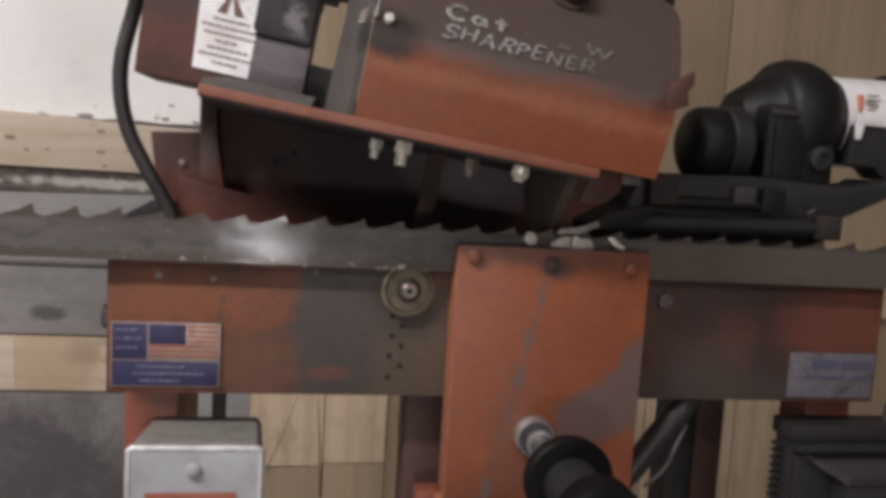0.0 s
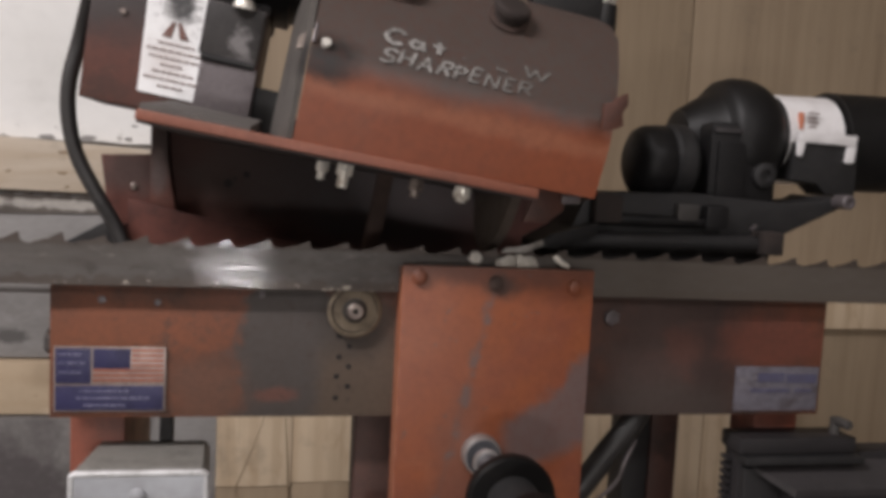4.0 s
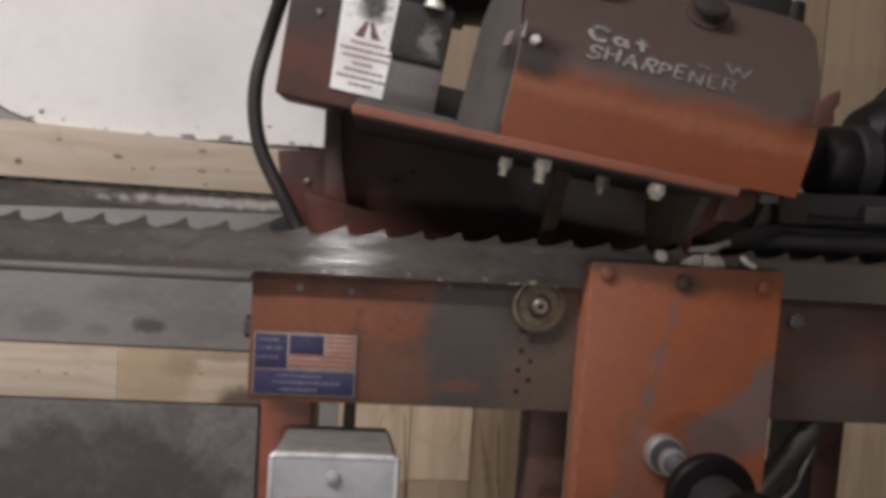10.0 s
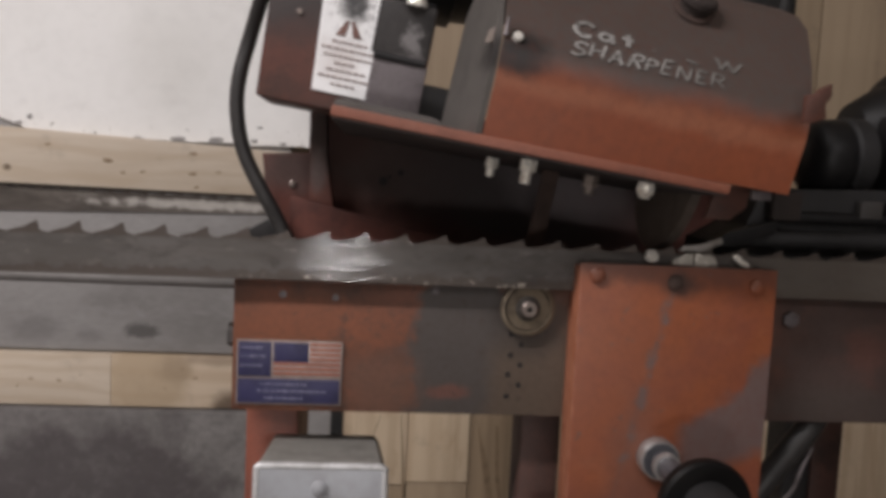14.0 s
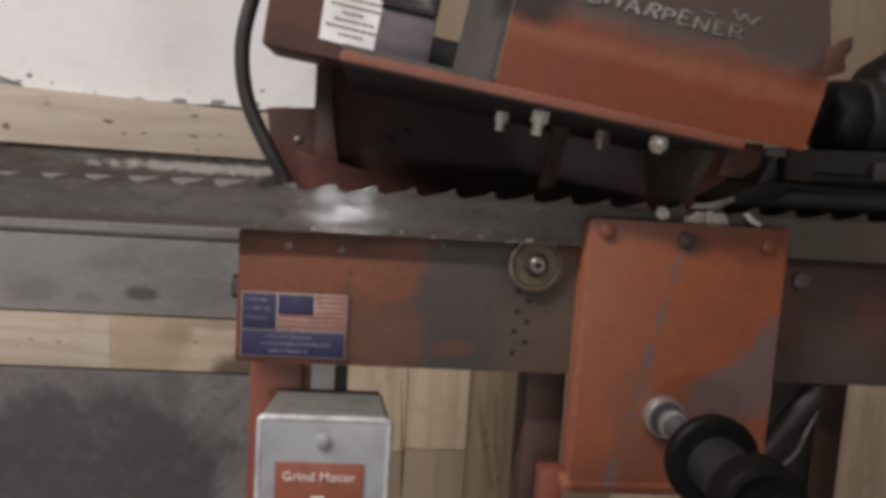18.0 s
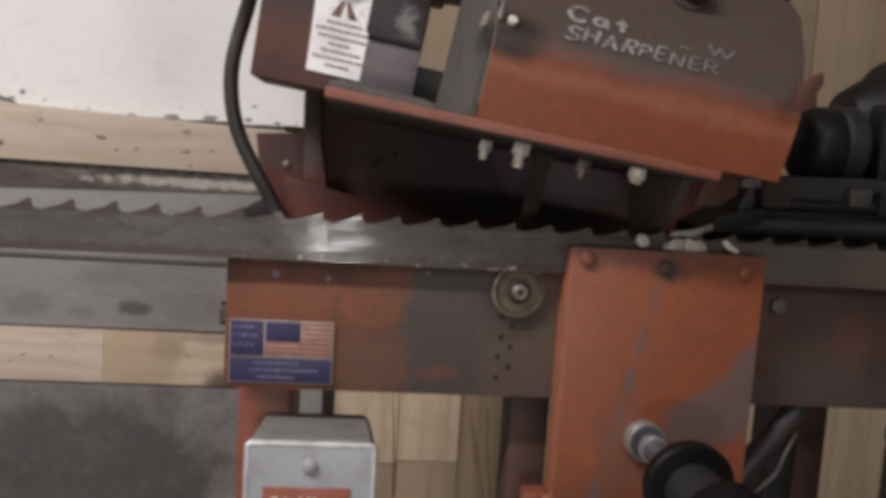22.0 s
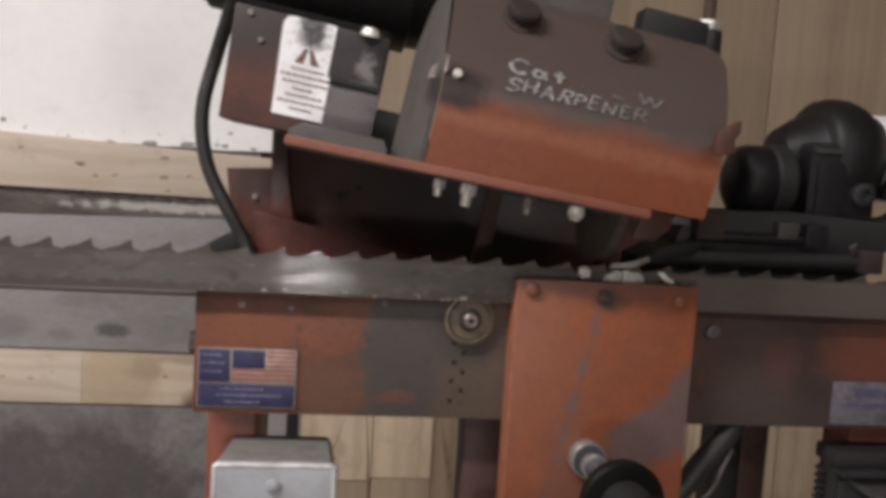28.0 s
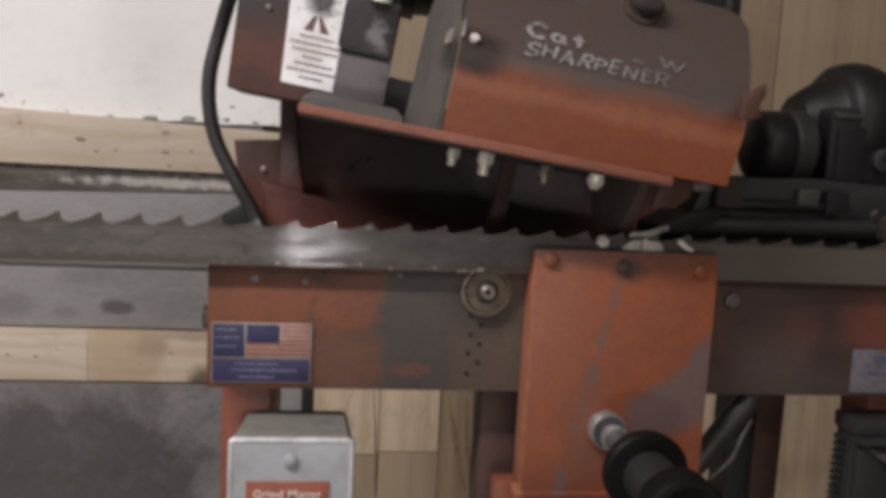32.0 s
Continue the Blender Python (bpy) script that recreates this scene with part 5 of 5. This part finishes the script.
# a worn-off first word, left as loose brush dabs
for lines, r in (([((-0.0300, 0.0130), (-0.0335, 0.0155), (-0.0385, 0.0135), (-0.0400, 0.0090), (-0.0365, 0.0050), (-0.0315, 0.0060))], 0.0016), ([((-0.0215, 0.0100), (-0.0250, 0.0108), (-0.0270, 0.0075), (-0.0240, 0.0050), (-0.0210, 0.0075)), ((-0.0205, 0.0110), (-0.0195, 0.0045))], 0.0013), ([((-0.0115, 0.0140), (-0.0115, 0.0050)), ((-0.0150, 0.0108), (-0.0080, 0.0102))], 0.0014), ([((0.0020, 0.0080), (0.0028, 0.0068))], 0.0008), ([((0.0200, 0.0060), (0.0270, 0.0052))], 0.0008), ([((0.0370, 0.0135), (0.0392, 0.0055)), ((0.0392, 0.0055), (0.0432, 0.0120)), ((0.0432, 0.0120), (0.0458, 0.0050)), ((0.0458, 0.0050), (0.0510, 0.0125))], 0.0010)):
    part("paint_dab", stroke(lines, r), M_chalk, guard)
# bolts under the base
for x, y, m, r, tail in ((0.020, 0.03, M_nut, 0.0044, 0.005), (0.030, -0.036, M_nut, 0.0050, 0.0065), (0.075, 0.0, M_bolt, 0.0046, 0.004), (0.096, -0.036, M_nut, 0.0050, 0.0012)):
    up = 0.0143 * (x + 0.0765)  # the base rises a little towards its far end
    shape = hexbolt((x, y, -0.0086 + up), (0, 0, -1), r, 0.006 + up) if tail > 0.002 else lathe(((0, r * 0.9), (up, r * 0.9), (up + 0.0002, r), (up + 0.0035, r), (up + 0.0052, r * 0.85), (up + 0.0062, r * 0.5), (up + 0.0066, r * 0.1)), (x, y, -0.0086 + up), (0, 0, -1), 20)
    nutp = part("nut", head(shape), m, mach, "bright zinc nut")
    part("bolt_end", head(cyl((x, y, -0.0146), (x, y, -0.0146 - tail), r * 0.6, segs=12)), m, nutp)
part("grinding_wheel", head(lathe(((0, 0.049), (0.0005, 0.0515), (0.006, 0.0515), (0.0065, 0.049)), (0.130, 0.034, 0.0085), (1, 0, 0), 48)), M_wheel, mach, "brown-grey abrasive grinding wheel")
part("strut", prism([(0.0140, 1.03), (0.0255, 1.03), (0.0300, 1.060), (0.0360, 1.093), (0.0250, 1.093), (0.0200, 1.062)], 0.048, 0.052, bevel=0.0006), M_strut, mach)

# bracket with the warning label
part("hinge_bracket", head(prism([(-0.130, 0.000), (-0.030, 0.0015), (-0.030, 0.075), (-0.133, 0.075)], 0.045, 0.11, bevel=0.0015)), M_bracket, mach, "dark red steel hinge bracket, sooty at the top")
part("hinge_block", head(box(-0.064, -0.030, 0.040, 0.0449, 0.0035, 0.038, 0.0012)), M_hinge, mach, "grey greasy hinge block")
part("hinge_leaf", head(box(-0.066, -0.031, 0.0385, 0.0449, 0.0405, 0.0735, 0.0016)), M_leaf, mach, "dark greasy upper hinge leaf, highlights painted on one corner")
part("hinge_ridge", head(cyl((-0.064, 0.0395, 0.0392), (-0.032, 0.0395, 0.0392), 0.0022, segs=12)), M_matte, mach)
for x, z in ((-0.1225, 0.0705), (-0.1130, 0.0549)):
    part("bracket_screw", head(hexbolt((x, 0.045, z), (0, -1, 0), 0.0018, 0.0014, segs=12)), M_bolt, mach)
part("bracket_bolt", head(lathe(((0, 0.0068), (0.002, 0.0068), (0.005, 0.0050), (0.0058, 0.002)), (-0.0440, 0.036, 0.0721), (0, -0.15, 1), 14)), M_nut, mach, "bright bolt head")
SKEW = Matrix(((1, 0, -0.06, 0.06 * 0.0745), (0, 1, 0, 0), (0, 0, 1.03, -0.0022), (0, 0, 0, 1)))  # the label is stuck on a little askew


def stuck(bm):
    bm.transform(SKEW)
    return head(bm)


wl = part("warning_label", stuck(prism([(-0.1010, 0.0125), (-0.0630, 0.0125), (-0.0630, 0.0690), (-0.0650, 0.0730), (-0.0680, 0.0745), (-0.0960, 0.0745), (-0.0990, 0.0730), (-0.1010, 0.0690)], 0.0436, 0.0448)), M_label, mach, "white warning label with a sooty top")
for pts in ([(-0.0905, 0.0468), (-0.0850, 0.0468), (-0.0832, 0.0560), (-0.0852, 0.0560)], [(-0.0745, 0.0468), (-0.0800, 0.0468), (-0.0820, 0.0560), (-0.0800, 0.0560)]):
    part("triangle_mark", stuck(prism(pts, 0.0430, 0.0437)), M_rustprint, wl)
for k, (u, v) in enumerate(((-0.0925, -0.0700), (-0.0985, -0.0655), (-0.0965, -0.0665), (-0.0895, -0.0760), (-0.0940, -0.0690), (-0.0985, -0.0660), (-0.0900, -0.0730))):
    z = 0.0432 - k * 0.0042
    while u < v - 0.002:  # broken rows of small grey print
        w = min(v, u + rnd.uniform(0.0025, 0.006))
        part("print_bar", stuck(box(u, w - 0.0007, 0.0431, 0.0437, z - 0.0008, z + 0.0006, 0)), M_ink, wl)
        u = w
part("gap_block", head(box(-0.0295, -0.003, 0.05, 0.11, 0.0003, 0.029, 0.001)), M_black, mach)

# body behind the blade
part("back_plate", prism([(-0.1665, 1.0915), (-0.150, 0.96), (0.285, 0.96), (0.285, 1.053), (0.20, 1.06), (0.178, 1.095), (0.15, 1.120), (-0.09, 1.126), (-0.1325, 1.133), (-0.1325, 1.0935)], 0.141, 0.149, bevel=0.001), M_sootshade, mach, "dirty red steel body plate")
part("body_upright", prism([(-0.1300, 1.0300), (-0.1080, 1.0300), (-0.1140, 1.0640), (-0.1180, 1.0900), (-0.1200, 1.1290), (-0.1300, 1.1280)], 0.127, 0.140, bevel=0.0012), M_upright, mach, "dark red upright, soot and shade painted at the top")
for x, z, r in ((-0.077, 1.075, 0.0032), (-0.064, 1.082, 0.0024), (-0.0725, 1.0785, 0.0014)):
    part("hole", cyl((x, 0.1415, z), (x, 0.1404, z), r, segs=14), M_hole, mach, "dark drilled hole")
part("body_screw", lathe(((0, 0.0027), (0.0012, 0.0025), (0.0019, 0.0013), (0.0020, 0.0003)), (-0.1435, 0.141, 1.0695), (0, -1, 0), 16), M_bolt, mach, "bright screw")
part("gusset", prism([(-0.142, 1.062), (-0.09, 1.0500), (-0.03, 1.037), (0.01, 1.026), (0.01, 0.99), (-0.142, 0.99)], 0.112, 0.118, bevel=0.001), M_sootshade, mach)
part("body_bed", box(-0.15, 0.285, 0.022, 0.140, 0.965, 0.985, 0.001), M_darkred, mach)

# grinding motor
A, B = HEAD @ Vector((-0.217, 0.105, 0.145)), HEAD @ Vector((0.045, 0.105, 0.145))
ax = (B - A).normalized()
mo = thing("grinding_motor", tuple(A), "black electric motor with a red sticker, bolted on the grinding head", "motor")
part("motor_body", lathe(((0.0, 0.030), (0.001, 0.052), (0.008, 0.062), (0.055, 0.064), (0.056, 0.068), (0.197, 0.068), (0.198, 0.064), (0.234, 0.060), (0.244, 0.045), (0.245, 0.02)), A, ax, 48), M_black, mo)
part("motor_foot", head(box(-0.14, -0.03, 0.075, 0.15, 0.0745, 0.094, 0.004)), M_matte, mo)
part("motor_shaft", cyl(B - ax * 0.02, B + ax * 0.03, 0.011), M_bolt, mo)
jb = part("junction_box", head(box(-0.166, -0.091, 0.026, 0.060, 0.120, 0.185, 0.004)), M_black, mo)
part("junction_cover", head(box(-0.168, -0.089, 0.0215, 0.0258, 0.117, 0.187, 0.002)), M_casting, jb)
for x, z in ((-0.161, 0.1255), (-0.0950, 0.1240), (-0.1765, 0.1150)):
    part("cover_screw", head(hexbolt((x, 0.0215, z), (0, -1, 0), 0.0038, 0.003, segs=16)), M_chrome, jb)
part("red_sticker", head(box(-0.1525, -0.0985, 0.0205, 0.0213, 0.1325, 0.184, 0.0003)), M_redprint, jb)
part("motor_sticker", head(box(-0.041, -0.016, 0.0345, 0.0385, 0.146, 0.163, 0.004)), M_orangelabel, mo, "orange sticker")
part("motor_bolt", head(hexbolt((0.0035, 0.03, 0.121), (0, -1, 0), 0.0045, 0.006)), M_chrome, mo)
part("bearing_sleeve", head(cyl((-0.014, 0.048, 0.150), (0.024, 0.048, 0.150), 0.0105, bevel=0.002)), M_panel, mo)
part("sleeve_ring", head(cyl((0.0242, 0.048, 0.150), (0.030, 0.048, 0.150), 0.0075, bevel=0.001)), M_bolt, mo)
part("spindle_housing", head(box(0.038, 0.117, 0.060, 0.150, 0.075, 0.30, 0.004)), M_dust, mach, "dusty grey-brown spindle housing")
part("housing_bolt", head(hexbolt((0.075, 0.060, 0.183), (0, -1, 0), 0.0045, 0.004)), M_matte, mach)
# stop rod
rod = part("stop_rod", cyl((0.163, 0.03, 1.18), (0.164, 0.03, 1.42), 0.0042), M_strut, mach, "thin brown stop rod")
part("rod_nut", hexbolt((0.163, 0.03, 1.2035), (0, 0, 1), 0.0085, 0.006), M_chrome, rod)
part("rod_boss", cyl((0.163, 0.03, 1.186), (0.163, 0.03, 1.203), 0.0095, bevel=0.001), M_black, rod)
part("rod_arm", head(box(0.127, 0.172, 0.020, 0.040, 0.1135, 0.1305, 0.002)), M_black, rod)

# cord
cord = thing("power_cord", (-0.138, 0.10, 1.270), "black rubber power cord hanging from the motor", "cable")
part("cable", hose(((-0.138, 0.10, 1.270), (-0.146, 0.055, 1.243), (-0.1545, 0.075, 1.212), (-0.1705, 0.103, 1.172), (-0.1785, 0.105, 1.140), (-0.1790, 0.105, 1.115), (-0.1735, 0.105, 1.090), (-0.1605, 0.105, 1.064), (-0.1475, 0.105, 1.041), (-0.135, 0.10, 1.012), (-0.125, 0.095, 0.985)), 0.0052, 12, 8), M_rubber, cord)
part("strain_relief", lathe(((0, 0.0058), (0.004, 0.0085), (0.013, 0.0090), (0.016, 0.0075), (0.017, 0.005)), (-0.1475, 0.052, 1.233), (0.10, 0.05, 1), 16), M_greybox, cord, "grey strain relief")
part("cord_shoe", prism([(-0.181, 1.031), (-0.157, 1.045), (-0.145, 1.043), (-0.140, 1.008), (-0.176, 1.008)], 0.107, 0.130, bevel=0.001), M_black, mach)

# ---- feed motor at the right ----
fm = thing("feed_motor", (0.26, 0.075, 1.068), "black gear motor with a white paper label, on a greasy saddle", "motor")
part("gear_head", lathe(((0.036, 0.012), (0.038, 0.020), (0.0436, 0.0236), (0.0512, 0.0285), (0.0605, 0.0325), (0.0625, 0.0342), (0.0640, 0.0385), (0.0680, 0.0425), (0.0766, 0.0448), (0.0867, 0.0443), (0.0940, 0.0420), (0.1000, 0.0385), (0.1055, 0.0340), (0.1065, 0.02)), (0.205, 0.075, 1.1245), (1, 0, 0.01), 48), M_blackplastic, fm)
part("motor_body", lathe(((0.0, 0.02), (0.0005, 0.0318), (0.048, 0.0318), (0.0485, 0.0365), (0.102, 0.0365), (0.106, 0.030)), (0.3116, 0.075, 1.1278), (1, 0, 0.01), 48), M_blackplastic, fm)
part("gear_drum", lathe(((0, 0.010), (0.0015, 0.017), (0.005, 0.0228), (0.010, 0.0252), (0.022, 0.0258), (0.026, 0.0238), (0.042, 0.0238)), (0.1990, 0.055, 1.1052), (1, 0, 0.02), 40), M_casting, fm)
part("gear_collar", lathe(((0, 0.025), (0.002, 0.0270), (0.012, 0.0270), (0.014, 0.025)), (0.2250, 0.055, 1.1055), (1, 0, 0.02), 40), M_matte, fm)
part("gear_case", box(0.249, 0.3015, 0.035, 0.115, 1.068, 1.135, 0.006), M_casting, fm)
part("case_front", box(0.2545, 0.2745, 0.0325, 0.0352, 1.0650, 1.1215, 0.001), M_casting, fm)
part("gear_lug", lathe(((0, 0.0085), (0.004, 0.0085), (0.005, 0.007), (0.0052, 0.004), (0.003, 0.0036)), (0.2895, 0.035, 1.100), (0, -1, 0), 24), M_matte, fm)
# thin grey strip put on the case as a painted highlight
part("highlight_strip", box(0.2515, 0.278, 0.0335, 0.0349, 1.1275, 1.1308, 0.0004), M_panel, fm)
wlab = part("motor_label", lathe(((0, 0.0320), (0.0003, 0.0324), (0.043, 0.0324), (0.0433, 0.0320)), (0.3135, 0.075, 1.1279), (1, 0, 0.01), 48), M_paper, fm, "white paper label with an orange mark")
part("label_mark", box(0.3200, 0.3232, 0.0428, 0.0462, 1.134, 1.146, 0.0005), M_orangelabel, wlab)
for k in range(4):
    part("print_bar", box(0.3270, 0.3350 - 0.002 * (k % 2), 0.0430, 0.0455, 1.1452 - 0.0032 * k, 1.1465 - 0.0032 * k, 0), M_ink, wlab)
part("motor_cradle", prism([(0.3130, 1.0980), (0.3330, 1.0965), (0.3410, 1.0890), (0.3640, 1.0870), (0.3640, 1.1240), (0.3150, 1.1250)], 0.0370, 0.062, bevel=0.0015), M_matte, fm, "black cradle strapped under the motor")
strap = part("motor_strap", prism([(0.3150, 1.1255), (0.3600, 1.1235), (0.3605, 1.1310), (0.3145, 1.1315)], 0.0345, 0.0368, bevel=0.0005), M_paper, fm, "white plastic strap")
part("strap_end", prism([(0.3150, 1.1150), (0.3185, 1.1150), (0.3205, 1.1253), (0.3140, 1.1253)], 0.0345, 0.0368, bevel=0.0004), M_paper, strap)
part("strap_end", prism([(0.3525, 1.1120), (0.3590, 1.1120), (0.3605, 1.1233), (0.3535, 1.1233)], 0.0345, 0.0368, bevel=0.0004), M_paper, strap)
# saddle that carries the feed motor
sad = part("motor_saddle", prism([(0.129, 1.030), (0.291, 1.030), (0.293, 1.056), (0.345, 1.0805), (0.3445, 1.0835), (0.334, 1.0885), (0.329, 1.0850), (0.302, 1.0815), (0.236, 1.0855), (0.185, 1.0840), (0.163, 1.0835), (0.156, 1.0760), (0.149, 1.0600), (0.129, 1.0490)], 0.022, 0.07, bevel=0.002), M_matte, mach, "black greasy motor saddle")
part("saddle_rail", cyl((0.140, 0.016, 1.0520), (0.292, 0.016, 1.0535), 0.0058, bevel=0.001), M_matte, sad)
part("saddle_rail", cyl((0.165, 0.019, 1.0660), (0.250, 0.019, 1.0665), 0.0040, bevel=0.001), M_casting, sad)
part("saddle_block", box(0.160, 0.1785, 0.010, 0.0215, 1.0640, 1.0825, 0.002), M_darkbrown, sad)
part("saddle_block", box(0.238, 0.254, 0.012, 0.0215, 1.0620, 1.0780, 0.002), M_casting, sad)
# greyer plate stands in for a broad highlight on the saddle
part("saddle_plate", box(0.2190, 0.2335, 0.014, 0.0215, 1.0672, 1.0782, 0.001), M_greybox, sad, "grey plate painting a highlight on the saddle")
# small pale sliver put in as a glint
part("saddle_glint", prism([(0.2680, 1.0640), (0.2725, 1.0670), (0.2735, 1.0660), (0.2690, 1.0630)], 0.009, 0.0105), M_hinge, sad)
part("red_spacer", box(0.276, 0.2905, 0.004, 0.0215, 1.0470, 1.0625, 0.0015), M_darkbrown, sad)
part("saddle_pin", lathe(((0, 0.0050), (0.012, 0.0050), (0.013, 0.004), (0.013, 0.0028), (0.011, 0.0025)), (0.3395, 0.0215, 1.0845), (0, -1, 0), 20), M_hinge, sad)
part("wheel_flap", prism([(0.1035, 1.0645), (0.1100, 1.0845), (0.1290, 1.0835), (0.1275, 1.0715), (0.1180, 1.0640)], -0.022, -0.0185, bevel=0.0006), M_darkred, mach)
part("flap_clip", box(0.1180, 0.1285, -0.048, -0.0445, 1.0765, 1.0815, 0.0006), M_hinge, mach, "small dull clip")
part("wheel_stay", prism([(0.1180, 1.0480), (0.1300, 1.0560), (0.1600, 1.0640), (0.1600, 1.0560), (0.1340, 1.0470)], 0.004, 0.010, bevel=0.0008), M_casting, mach)
